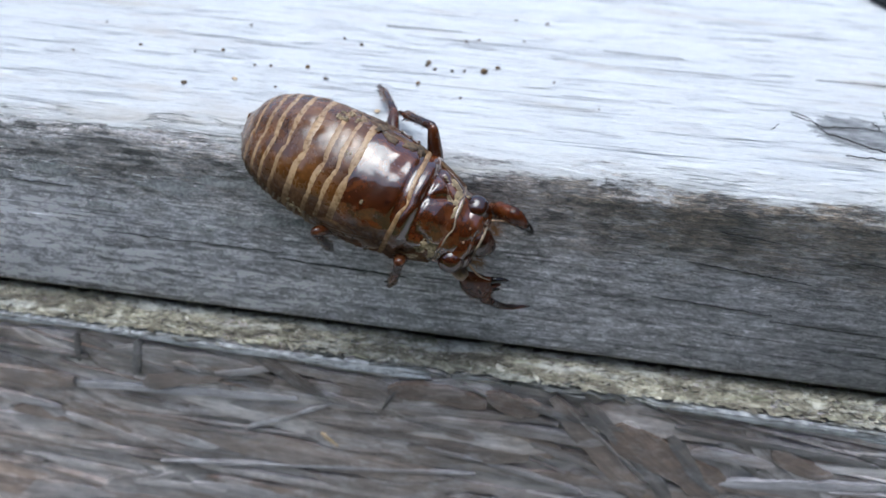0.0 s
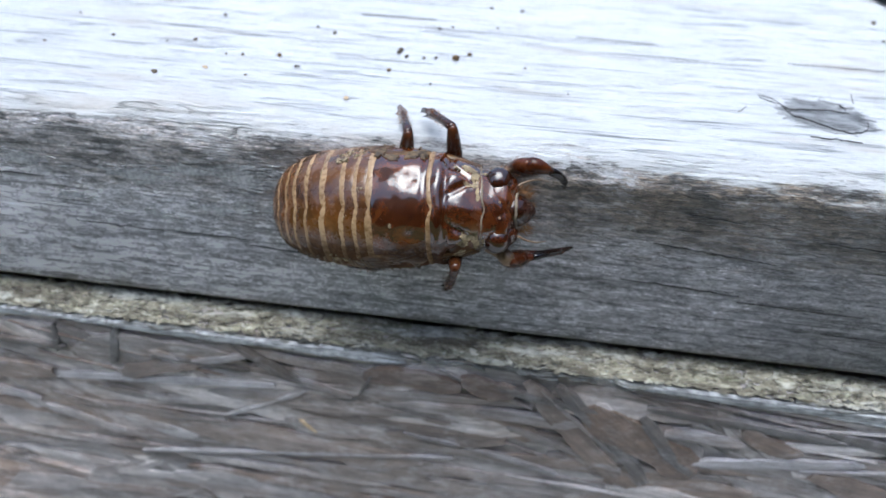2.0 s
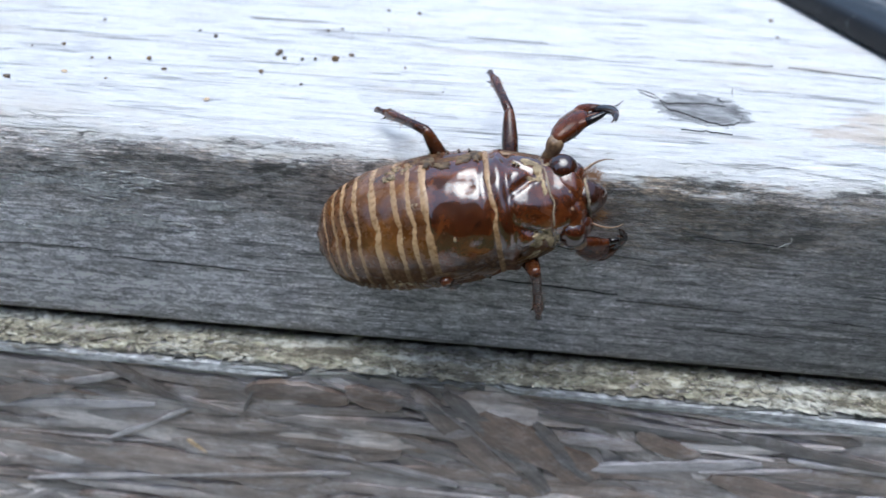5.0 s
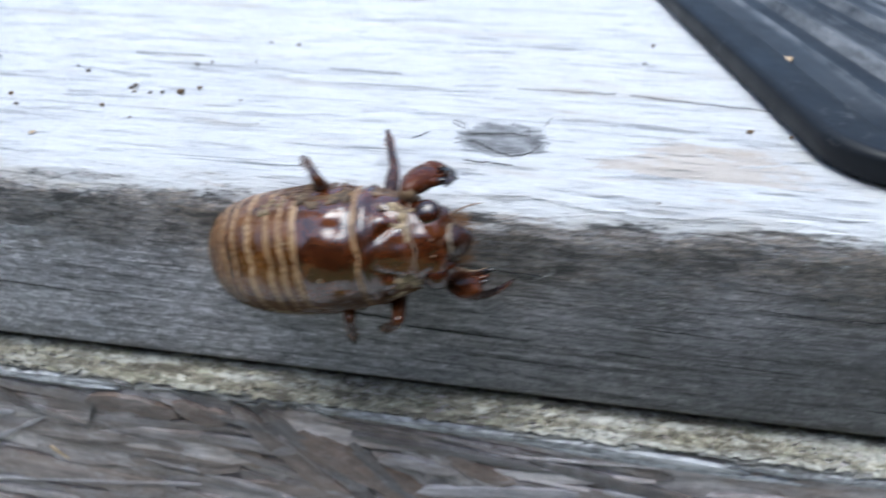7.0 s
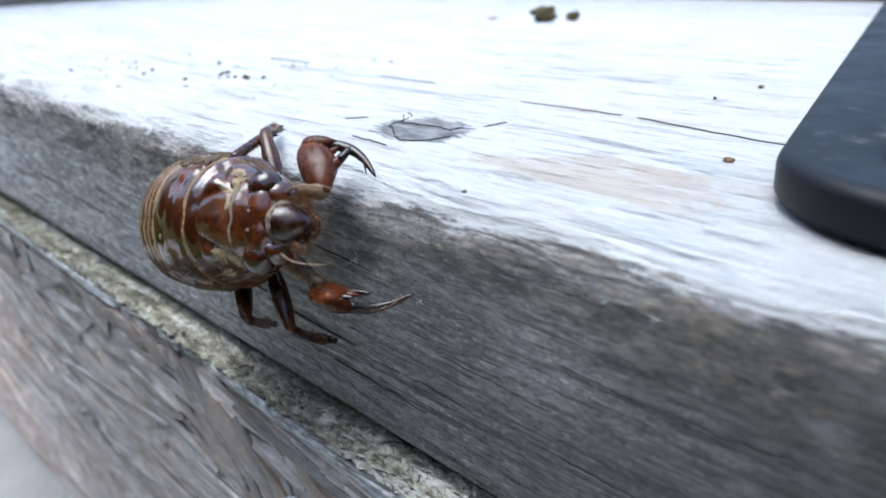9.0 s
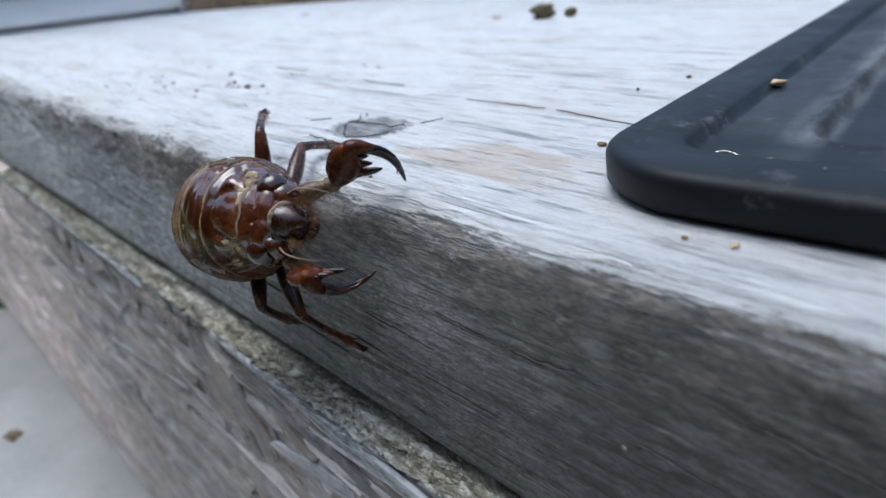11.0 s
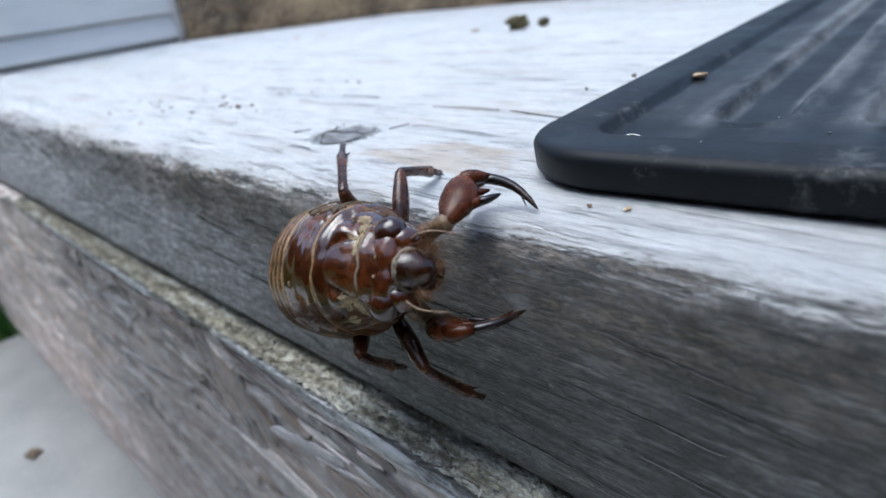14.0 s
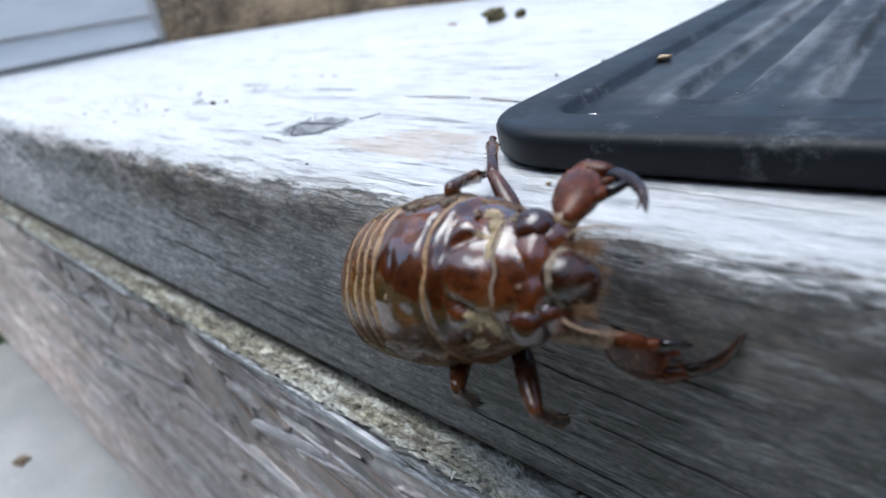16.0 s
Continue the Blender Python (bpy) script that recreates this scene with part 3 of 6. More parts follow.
# Splits round the knot, and drying cracks.
for i, run in enumerate((
    bent(((38.0, 19.0), (39.1, 16.8), (41.3, 17.3), (44.1, 17.5), (46.4, 17.1)), 1), bent(((38.3, 18.4), (38.8, 15.2), (40.4, 14.0), (42.4, 12.3), (44.1, 11.2)), 2), bent(((43.6, 11.4), (45.4, 11.6), (46.8, 13.2), (47.8, 15.4)), 3), bent(((45.9, 17.3), (46.2, 18.6), (45.8, 19.8)), 4), bent(((36.2, 20.6), (37.4, 20.2), (38.1, 19.0)), 5),
    wander(39.2, 44.8, 10.0, 9.6, "top", 10, 0.7, 42), wander(32.3, 33.9, 15.0, 17.2, "top", 6, 0.3, 43), wander(48.2, 49.1, 21.2, 24.4, "top", 6, 0.3, 44), wander(36.4, 38.2, 20.6, 18.9, "top", 6, 0.3, 45),
    wander(60, 78, 34.5, 31.5, "top", 18, 0.4, 5), wander(44, 58, 34.4, 34.8, "top", 18, 0.4, 6), wander(14, 26, 38.6, 38.0, "top", 12, 0.2, 8), wander(-20, -8, 41.0, 41.3, "top", 12, 0.2, 9))):
    crack(tread, "split", run, 0.11 if i < 5 else 0.11 if i < 9 else 0.05)
for i, (x0, x1, z0, z1, wide) in enumerate((
    (20, 34, -15.6, -16.3, 0.15), (34, 48.5, -17.2, -17.5, 0.13), (22.5, 36.5, -10.0, -11.3, 0.13), (24, 31.5, -5.6, -6.3, 0.12), (71.5, 81, -9.7, -10.1, 0.16), (80.5, 89, -10.0, -9.4, 0.16), (57, 63.5, -17.8, -18.0, 0.16), (68.5, 78.5, -17.9, -18.2, 0.14), (96, 108, -6.9, -8.2, 0.16),
    (103, 112, -9.9, -10.6, 0.14), (-48, -40, -15.8, -16.0, 0.11), (-40, -24.5, -16.0, -15.8, 0.12), (-26, -9, -16.8, -17.3, 0.13), (-62, -50, -9.5, -9.7, 0.10), (84, 104, -22.2, -23.0, 0.14), (92, 106, -13.2, -14.0, 0.14), (45, 58, -20.6, -21.0, 0.10), (60, 71, -13.8, -14.1, 0.12), (39, 52, -7.6, -8.2, 0.11), (98, 118, -17.4, -18.6, 0.14))):
    crack(tread, "split", wander(x0, x1, z0, z1, "front", 20, 0.22, 20 + i), wide)


def strand_shape(seed, taper):
    """A flake of wood 20 x 0.3 x 2 millimetres: long in x, its face towards -y, its ends frayed."""
    rnd = random.Random(seed)
    bm = bmesh.new()
    rows = []
    for i in range(9):
        f = i / 8
        h = 0.08 + 0.92 * min(1.0, min(f / (0.05 + 0.3 * rnd.random()), (1 - f) / (0.05 + 0.3 * rnd.random())) + 0.1) ** taper
        lo, hi = h * rnd.uniform(0.8, 1.15), h * rnd.uniform(0.8, 1.15)
        c, d = 0.5 * math.sin(f * 3 + seed), 0.3 * rnd.uniform(0.7, 1.0) * (0.5 + 0.5 * h)
        x = 20 * (f - 0.5)
        rows.append([(x, 0.25, c - lo), (x + rnd.uniform(-0.5, 0.5), -d * 0.8, c - lo * 0.9), (x, -d, c + h * rnd.uniform(-0.3, 0.3)), (x + rnd.uniform(-0.5, 0.5), -d * 0.7, c + hi * 0.9), (x, 0.25, c + hi)])
    vs = sheet(bm, rows)
    bm.faces.new(vs[0])
    bm.faces.new(vs[-1][::-1])
    bmesh.ops.recalc_face_normals(bm, faces=bm.faces)
    return bm


def strand_pose(x, z, long, wide, thick, tilt, y):
    z = min(z, -30.6 - 0.6 * wide - 0.48 * long * abs(math.sin(radians(tilt)))) if z < -31.2 else z
    return Matrix.LocRotScale(Vector((x, y, z)) * MM, Euler((random.uniform(-0.16, 0.16), radians(tilt), random.uniform(-0.01, 0.01))), (long / 20, thick / 0.3, wide / 2))


def build_beam():
    """The strand-lumber beam under the tread: body, ragged lip, loose strands."""
    beam = tagged(new("strand_beam"), "weathered strand-lumber beam with lichen-crusted top edge", "beam", kind="structure")
    bm = bmesh.new()
    rows = []
    for x in lines((-318, -100, 5), (-100, 140, 1.0), (140, 420, 6)):
        y = -2.9 + wobble(x, 0.06, 0.5, 11) + wobble(x, 0.4, 0.25, 12)
        z = -29.6 + wobble(x, 0.05, 0.35, 13) + wobble(x, 0.5, 0.2, 14)
        row = [(x, 60, -44), (x, 3.0, -42), (x, 2.0, -30.4), (x, 1.65 + wobble(x, 0.3, 0.3, 31), -28.9)]
        for k in range(1, 6):
            f = k / 5
            row.append((x, 1.4 + (y + 0.4 - 1.4) * f, z + 0.78 * (1 - f) + 0.25 * noise.noise(Vector((x * 0.6, f * 5, 1)))))
        row += [(x, y, z - 0.35), (x, y + 0.1, z - 0.9)]
        row += [(x, -2.7 + 0.35 * noise.noise(Vector((x * 0.03, q * 0.35, 2))), q) for q in lines((-31.5, -60, 1.2), (-60, GROUND - 2, 4))]
        rows.append(row)
    sheet(bm, rows)
    bmesh.ops.recalc_face_normals(bm, faces=bm.faces)
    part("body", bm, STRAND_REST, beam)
    # The pale, splintered lip.
    bm = bmesh.new()
    x = -316.0
    while x < 300:
        n = random.uniform(2.5, 11)
        bold = 1.25 if -72 < x < -2 or 22 < x < 62 else 0.7
        z0, y0 = -29.7 + random.uniform(-0.35, 0.3), -3.2 + 1.3 * random.random() ** 2
        rows = []
        for i in range(9):
            f = i / 8
            h, d = 0.2 * bold * math.sin(math.pi * min(1, 0.06 + f * 0.9)) * random.uniform(0.6, 1.2), 0.3
            c = Vector((x + n * f, y0 + 0.2 * math.sin(f * 4 + x), z0 - 0.5 * f + 0.25 * math.sin(f * 5 + x)))
            rows.append([c + Vector((0, -d, -h)), c + Vector((0, -d * 1.1, 0)), c + Vector((0, -0.1, h * 0.7)), c + Vector((0, 1.1, h * 0.6)), c + Vector((0, 1.2, -h))])
        sheet(bm, rows, True)
        x += n * random.uniform(0.06, 0.34)
    bmesh.ops.recalc_face_normals(bm, faces=bm.faces)
    # Strands that stand out: places, length, width, tilt.
    for name, look_of, material, rows in (
        ("flake", "dark brown flake of the beam", BROWN_FLAKE, ((-4.1, -34.6, 13.2, 4.0, -5), (6.2, -33.4, 7.5, 3.4, 1), (18.7, -39, 23, 3.3, 45), (27.8, -38, 20, 6.4, 44), (44.3, -37.4, 9.5, 3.0, 23), (62, -46, 22, 4.0, 10), (-70, -42, 24, 4.0, 4), (-40, -38, 14, 3.0, -14))),
        ("dark_strand", "blackened strand of the beam", DARK_STRAND, ((22.8, -39, 24, 2.4, 50), (31.5, -41, 14, 2.2, 47), (-55, -34.6, 5.5, 0.9, 97), (-46.3, -34.8, 7.5, 1.3, 112), (-10.3, -35.4, 6.5, 0.55, 111), (-24, -33.4, 12, 1.8, 28), (40, -35, 26, 1.6, 6), (14, -34.6, 16, 1.4, 12), (-34, -36, 14, 1.0, 3), (62, -36.5, 24, 2.0, 8), (-64, -36.0, 20, 1.2, 2))),
        ("pale_strand", "bleached strand of the beam", PALE_STRAND, ((-42.3, -41, 38, 1.5, -8), (18.8, -38.4, 16, 0.6, 43), (17.8, -44.5, 18, 1.4, 18), (10.9, -49, 14, 1.0, 13), (12.1, -38.6, 14, 2.0, -1), (35.8, -38.7, 10.6, 2.1, 1), (56.7, -41.3, 14, 0.8, -10), (46.3, -41.9, 22, 2.1, -8), (-1.0, -46.2, 8.5, 0.8, 10), (-22.9, -54.7, 51, 0.9, -9), (-43.3, -52, 11.7, 2.2, 9), (-55.9, -52.5, 12.5, 2.0, 14), (-31.4, -34.6, 11.5, 1.2, -20), (-25.4, -42.9, 15, 0.8, -32), (-19.1, -37, 14, 1.4, 19), (70, -39, 20, 1.2, 4), (84, -44, 26, 1.4, -4), (-72, -48, 20, 1.6, 6)))):
        for x, z, long, wide, tilt in rows:
            ob = part(name, strand_shape(int(abs(x)) + 3, 0.45), material, beam, look_of, smooth=False)
            ob.matrix_basis = strand_pose(x, z, long, wide, 0.4, tilt, -3.42)
    chip = part("chip", strand_shape(77, 0.5), FLAKE, beam, "tan chip on the beam", smooth=False)
    chip.matrix_basis = strand_pose(-19.3, -47.4, 4.2, 1.0, 0.4, 40, -3.3)
    part("lip", bm, LICHEN_PALE, beam, "bleached splintered lip")
    for x, z, long, wide, tilt in ((50, -30.9, 52, 1.5, 1.5), (38, -30.4, 26, 0.8, -0.5), (66, -31.8, 34, 0.9, 2.0), (-28.8, -30.3, 46, 1.25, -0.5), (-40, -30.5, 36, 0.8, 1.2), (-52, -30.1, 30, 0.7, 0.4), (-16, -30.7, 22, 0.8, 2.4), (-70, -30.3, 26, 0.8, 0.8), (88, -30.8, 30, 1.0, 1.0)):
        ob = part("splinter", strand_shape(int(abs(x)), 0.6), BLEACHED, beam, "bleached bluish-white splinter", smooth=False)
        ob.matrix_basis = strand_pose(x, z, long, wide, 0.4, tilt, -3.3)
    return beam


beam = build_beam()


def strand_size():
    tilt = random.gauss(3, 6) if random.random() < 0.72 else random.uniform(-30, 42)
    long = random.uniform(12, 44) if abs(tilt) < 12 else random.uniform(8, 22)
    return long, random.uniform(0.8, 2.6) + 6.0 * random.random() ** 3, random.uniform(0.15, 0.42), tilt


def build_strands():
    kinds = []
    for k in range(14):
        first = part("strand", strand_shape(k, 0.5 + 0.05 * k), STRAND, beam, smooth=False)
        kinds.append(first.data)
        long, wide, thick, tilt = strand_size()
        first.matrix_basis = strand_pose(random.uniform(-80, 110), random.uniform(-70, -33), long, wide, thick, tilt, -3.0)
    for i in range(276):
        long, wide, thick, tilt = strand_size()
        if i % 5 == 0:
            long, wide, thick, tilt = random.uniform(14, 42), random.uniform(0.25, 0.6), random.uniform(0.3, 0.6), random.gauss(4, 9)
        z = -31.8 - 42 * random.random() ** 1.15
        shared("strand", random.choice(kinds), beam, strand_pose(random.uniform(-98, 128), z, long, wide, thick, tilt, -2.98 + random.uniform(-0.17, 0.17)))
    for i in range(10):
        x, tilt = random.uniform(16, 50), random.gauss(38, 12)
        shared("strand", random.choice(kinds[:4]), beam, strand_pose(x, random.uniform(-50, -35), random.uniform(9, 20), random.uniform(1.4, 4.0), random.uniform(0.2, 0.45), tilt, -3.05))
    # Farther along and farther down they are joined.
    bm = bmesh.new()
    for i in range(950):
        x, z = (random.uniform(-316, -95), random.uniform(-127, -33)) if i < 600 else (random.uniform(-100, 140), random.uniform(-127, -66)) if i < 850 else (random.uniform(125, 300), random.uniform(-127, -33))
        long, wide, thick, tilt = strand_size()
        m = Matrix.LocRotScale((x, -2.95, z), Euler((0, radians(tilt), 0)), (long * 1.3, thick, wide * 1.4))
        d = (((-0.5, 0), (-0.2, 0.45), (0.3, 0.5), (0.5, 0.1), (0.2, -0.45), (-0.3, -0.5)))
        front = [bm.verts.new(m @ Vector((a, -1, b))) for a, b in d]
        back = [bm.verts.new(m @ Vector((a * 1.05, 0.6, b * 1.1))) for a, b in d]
        bm.faces.new(front)
        for k in range(6):
            bm.faces.new((front[k], back[k], back[(k + 1) % 6], front[(k + 1) % 6]))
    bmesh.ops.recalc_face_normals(bm, faces=bm.faces)
    tagged(part("far_strands", bm, STRAND_REST, beam, smooth=False), kind="stuff")



def build_lichen():
    """Crumbly lichen on the narrow ledge between tread and lip."""
    bm = bmesh.new()
    for i in range(13500):
        x = random.uniform(-120, 150) if i < 12000 else random.uniform(-316, 300)
        y = random.uniform(-3.1, 1.6)
        s = random.uniform(0.08, 0.27) * (1.9 if random.random() < 0.12 else 1)
        ell = Matrix.LocRotScale((x, y, -29.35 + 0.17 * (y + 3.1) + random.uniform(-0.05, 0.2)), Euler((random.uniform(-0.35, 0.35), random.uniform(-0.25, 0.25), random.gauss(0, 0.4))), (s * random.uniform(1.2, 4.6), s, s * random.uniform(0.1, 0.4)))
        vs = [bm.verts.new(ell @ Vector(p)) for p in ((1, 0, 0), (0.3, 1, 0), (-0.9, 0.6, 0), (-0.8, -0.7, 0), (0.4, -0.9, 0), (0.1, 0.05, 1))]
        for k in range(5):
            bm.faces.new((vs[k], vs[(k + 1) % 5], vs[5]))
    tagged(part("lichen", bm, LICHEN, smooth=False), "crumbly yellow-grey lichen crust on the beam's top", "lichen", kind="stuff")


build_lichen()

# ---- ground, wall and distance ----
bm = bmesh.new()
sheet(bm, [[(x, y, GROUND - 9) for x in (-3e6, -4000, -600, 600, 4000, 3e6)] for y in (-3e6, -4000, -600, 600, 4000, 3e6)])
tagged(part("ground", bm, LAWN), "mossy garden soil and lawn round the step", "ground", kind="structure")
bm = bmesh.new()
box(bm, -272, 1400, -190, -2.0, GROUND - 8, GROUND, 2.0)
tagged(part("pavement", bm, CONCRETE), "pale grey concrete path below the step", "pavement", kind="structure")


def bank_edge(x):
    """Where the mulch begins: it spills over the far corner of the step beside the house."""
    return 230.0 if x > -190 else max(146.0, 230 + (x + 190) * 0.62)


def build_bank():
    """A bed of dry mulch behind the step."""
    bm = bmesh.new()
    rows = []
    for x in lines((-1500, -420, 60), (-420, 300, 9), (300, 1380, 60)):
        row, y0 = [], bank_edge(x)
        for d in lines((0, 60, 5), (60, 420, 14), (420, 2600, 100)):
            rise = 0.6 + 34 * (1 - math.exp(-d / 60)) + 0.14 * d
            row.append((x, y0 + d, rise + min(1, d / 14) * (5 * noise.noise(Vector((x * 0.03, d * 0.03, 1))) + 3 * noise.noise(Vector((x * 0.12, d * 0.12, 5))))))
        rows.append([(x, 231.0, GROUND - 10), (x, y0, 0.3)] + row + [(x, row[-1][1] + 400, GROUND - 10)])
    # Its ends slope down to the lawn.
    rows.insert(0, [(x - 300 if k > 1 else x, y, GROUND - 10) for k, (x, y, z) in enumerate(rows[0])])
    rows.append([(x + 15, y, GROUND - 10) for x, y, z in rows[-1]])
    sheet(bm, rows)
    bmesh.ops.recalc_face_normals(bm, faces=bm.faces)
    tagged(part("mulch_bed", bm, SOIL), "bed of dry brown mulch behind the step", "mulch bed", kind="structure")
    bm = bmesh.new()
    for i in range(2600):
        x, d = random.uniform(-420, 260), random.uniform(0, 240) ** 1.0
        p = Vector((x, bank_edge(x) + d, 1 + 34 * (1 - math.exp(-d / 60)) + 0.14 * d))
        a, n, h = random.uniform(0, 6.3), random.uniform(5, 24), random.uniform(1, 4)
        d1, e = Vector((math.cos(a), math.sin(a), random.uniform(-0.1, 0.7))) * n, Vector((-math.sin(a), math.cos(a), 0.2)) * h
        vs = [bm.verts.new(q) for q in (p - e / 2, p + d1 / 2 - e / 3 + Vector((0, 0, 1.5)), p + d1, p + d1 / 2 + e / 2 + Vector((0, 0, 2)))]
        bm.faces.new(vs)
    tagged(part("mulch_chips", bm, plain("mulch_chip", (0.07, 0.045, 0.025), (0.34, 0.25, 0.15), 0.9, 0.15)), "loose dry bark chips and stalks", "mulch", kind="stuff")


build_bank()


def build_added_walls():
    """Plain unseen walls, behind the camera and beyond, added to block sky and darken reflections."""
    bm = bmesh.new()
    box(bm, -2600, 1500, -1500, -1400, GROUND - 9, 1700, 3.0)
    tagged(part("wall_yard", bm, ADDED_WALL), "plain dark unseen wall across the path, added to shape light", "wall", kind="structure")
    bm = bmesh.new()
    box(bm, -2700, -2602, -1500, 3000, GROUND - 9, 600, 3.0)
    tagged(part("wall_garden", bm, ADDED_WALL), "plain dark unseen wall beyond the lawn, added to shape light", "wall", kind="structure")
    bm = bmesh.new()
    box(bm, 1402, 1500, -1396, 1500, GROUND - 9, 1100, 3.0)
    tagged(part("wall_end", bm, ADDED_WALL), "plain dark unseen wall at the path's end, added to shape light", "wall", kind="structure")


build_added_walls()


def build_siding():
    wall = tagged(new("wall_siding"), "white painted lap siding of the house beside the step", "wall", kind="structure")
    bm = bmesh.new()
    box(bm, -520, -324, 10, 149, GROUND - 8, 900, 1.0)
    part("backing", bm, SIDING, wall)
    z = 3.2
    for i in range(8):
        h = 14.0 if i == 0 else 105
        bm = bmesh.new()
        vs = sheet(bm, [[(-323.6, y, z), (-318.5, y, z), (-318.2, y, z + 0.8), (-321.8 if i else -320.5, y, z + h), (-323.6, y, z + h)] for y in (9.0, 80, 150.5)], True)
        bm.faces.new(vs[0])
        bm.faces.new(vs[-1][::-1])
        bmesh.ops.recalc_face_normals(bm, faces=bm.faces)
        part("siding_board", bm, SIDING, wall, smooth=False)
        z += h + 1.4
    bm = bmesh.new()
    box(bm, -523, -317.6, 150.6, 156, GROUND - 8, 900, 1.0)
    part("corner_trim", bm, SIDING, wall)


build_siding()


def build_grass():
    bm = bmesh.new()
    for i in range(1700):
        x, y = random.uniform(-560, -272), random.uniform(-150, 6)
        p, h, a = Vector((x, y, GROUND - 9)), random.uniform(30, 92), random.uniform(0, 6.3)
        side, lean = Vector((math.cos(a), math.sin(a), 0)) * 1.1, Vector((math.sin(a), -math.cos(a), 0)) * random.uniform(2, 14)
        rows = [[p + lean * f * f + Vector((0, 0, h * f)) - side * (1 - f), p + lean * f * f + Vector((0, 0, h * f)) + side * (1.02 - f)] for f in (0, 0.4, 0.75, 1)]
        sheet(bm, rows)
    tagged(part("grass", bm, BLADE, smooth=False), "short green grass beyond the end of the path", "grass", kind="stuff")


build_grass()

# ---- the rubber mat ----
MAT_TOP, MAT_FLOOR = 3.9, 2.7
MAT_WIDE, MAT_DEEP = 330.0, 205.0


def build_mat():
    mat = tagged(new("rubber_mat"), "black ribbed rubber mat with rounded corner on the step", "mat")

    def ring(inset, z, radius):
        pts = []
        for cx, cy, a0 in ((MAT_WIDE - inset - radius, inset + radius, -90), (MAT_WIDE - inset - radius, MAT_DEEP - inset - radius, 0), (inset + radius, MAT_DEEP - inset - radius, 90), (inset + radius, inset + radius, 180)):
            pts += [(cx + radius * math.cos(radians(a0 + k * 7.5)), cy + radius * math.sin(radians(a0 + k * 7.5)), z) for k in range(13)]
        return pts

    bm = bmesh.new()
    rows = [ring(1.6, 0.05, 8.4), ring(0.7, 0.35, 9.3), ring(0.25, 0.9, 9.75)]
    for k in range(7):
        a = math.pi / 2 * k / 6
        rows.append(ring(0.1 + 1.3 * (1 - math.cos(a)), MAT_TOP - 1.1 + 1.1 * math.sin(a), 9.9 - 1.3 * (1 - math.cos(a))))
    rows += [ring(4.0, MAT_TOP, 6.0), ring(6.2, MAT_TOP - 0.05, 3.8), ring(6.7, MAT_TOP - 0.3, 3.0), ring(7.1, MAT_FLOOR + 0.1, 2.6), ring(7.6, MAT_FLOOR, 2.0), ring(9.0, MAT_FLOOR - 0.05, 1.0)]
    sheet(bm, rows, True)
    bmesh.ops.recalc_face_normals(bm, faces=bm.faces)
    part("rim", bm, RUBBER, mat)

    # The sunken panel, with round-ended channels that run from front to back.
    def height(x, y):
        k = (x - 11.5) % 13.0 - 6.5
        y0, y1, half = 16.0, MAT_DEEP - 17, 3.1
        d = math.hypot(k, max(0.0, y0 + half - y, y - y1 + half))
        f = min(1.0, max(0.0, (half + 0.5 - d) / 1.1))
        swell = 0.22 * math.exp(-((abs(d - half - 0.8)) / 0.5) ** 2) if x < MAT_WIDE - 12 else 0
        return MAT_FLOOR - 1.25 * f * f * (3 - 2 * f) + swell if 10 < x < MAT_WIDE - 10 else MAT_FLOOR

    bm = bmesh.new()
    ys = lines((7.4, 40, 0.5), (40, MAT_DEEP - 7.4, 2.2))
    sheet(bm, [[(x, y, height(x, y)) for y in ys] for x in lines((7.4, 75, 0.4), (75, MAT_WIDE - 7.4, 0.8))])
    bmesh.ops.recalc_face_normals(bm, faces=bm.faces)
    part("panel", bm, RIBBED, mat)
    bm = bmesh.new()
    box(bm, 6, MAT_WIDE - 6, 6, MAT_DEEP - 6, 0.05, 1.2)
    part("underside", bm, RUBBER, mat)
    mat.matrix_basis = at(79.9, 7.8, 0.06, 0, 0, 6.3)


build_mat()

# ---- the cicada nymph: +x to its head, +z out of its back, +y to its left ----
SHAPE = (
    (-15.7, 1.2, 0.0, -1.7), (-15.1, 2.9, 1.8, -2.4), (-13.6, 4.6, 4.1, -2.6), (-10.8, 5.85, 6.5, -2.2), (-8.0, 6.4, 8.2, -1.5), (-5.0, 6.65, 9.3, -0.8), (-1.5, 6.7, 10.0, -0.2),
    (2.0, 6.5, 10.5, 0.3), (4.6, 6.05, 10.5, 0.8), (7.0, 5.3, 10.1, 1.4), (9.0, 4.5, 9.5, 2.2), (10.6, 3.9, 8.9, 3.2), (11.8, 3.3, 8.4, 3.8), (12.9, 2.3, 7.4, 4.4),
)


def girth(x):
    xs = [s[0] for s in SHAPE]
    return [float(np.interp(x, xs, [s[k] for s in SHAPE])) for k in (1, 2, 3)]


def smooth_girth(x):
    some = [girth(x + d) for d in (-0.7, -0.35, 0, 0.35, 0.7)]
    return [sum(g[k] for g in some) / 5 for k in range(3)]


def skin(x, th, off=0.0):
    """A place on the body at x and the angle th from the back's middle, off millimetres proud."""
    w, zt, zb = smooth_girth(x)
    zm = zb + 0.36 * (zt - zb)
    s, c = math.sin(th), math.cos(th)
    w *= 0.925 if s < 0 else 0.965
    return Vector((x, (w + off) * math.copysign(abs(s) ** 0.92, s), zm + ((zt - zm + off) if c > 0 else (zm - zb + off)) * math.copysign(abs(c) ** 0.95, c)))


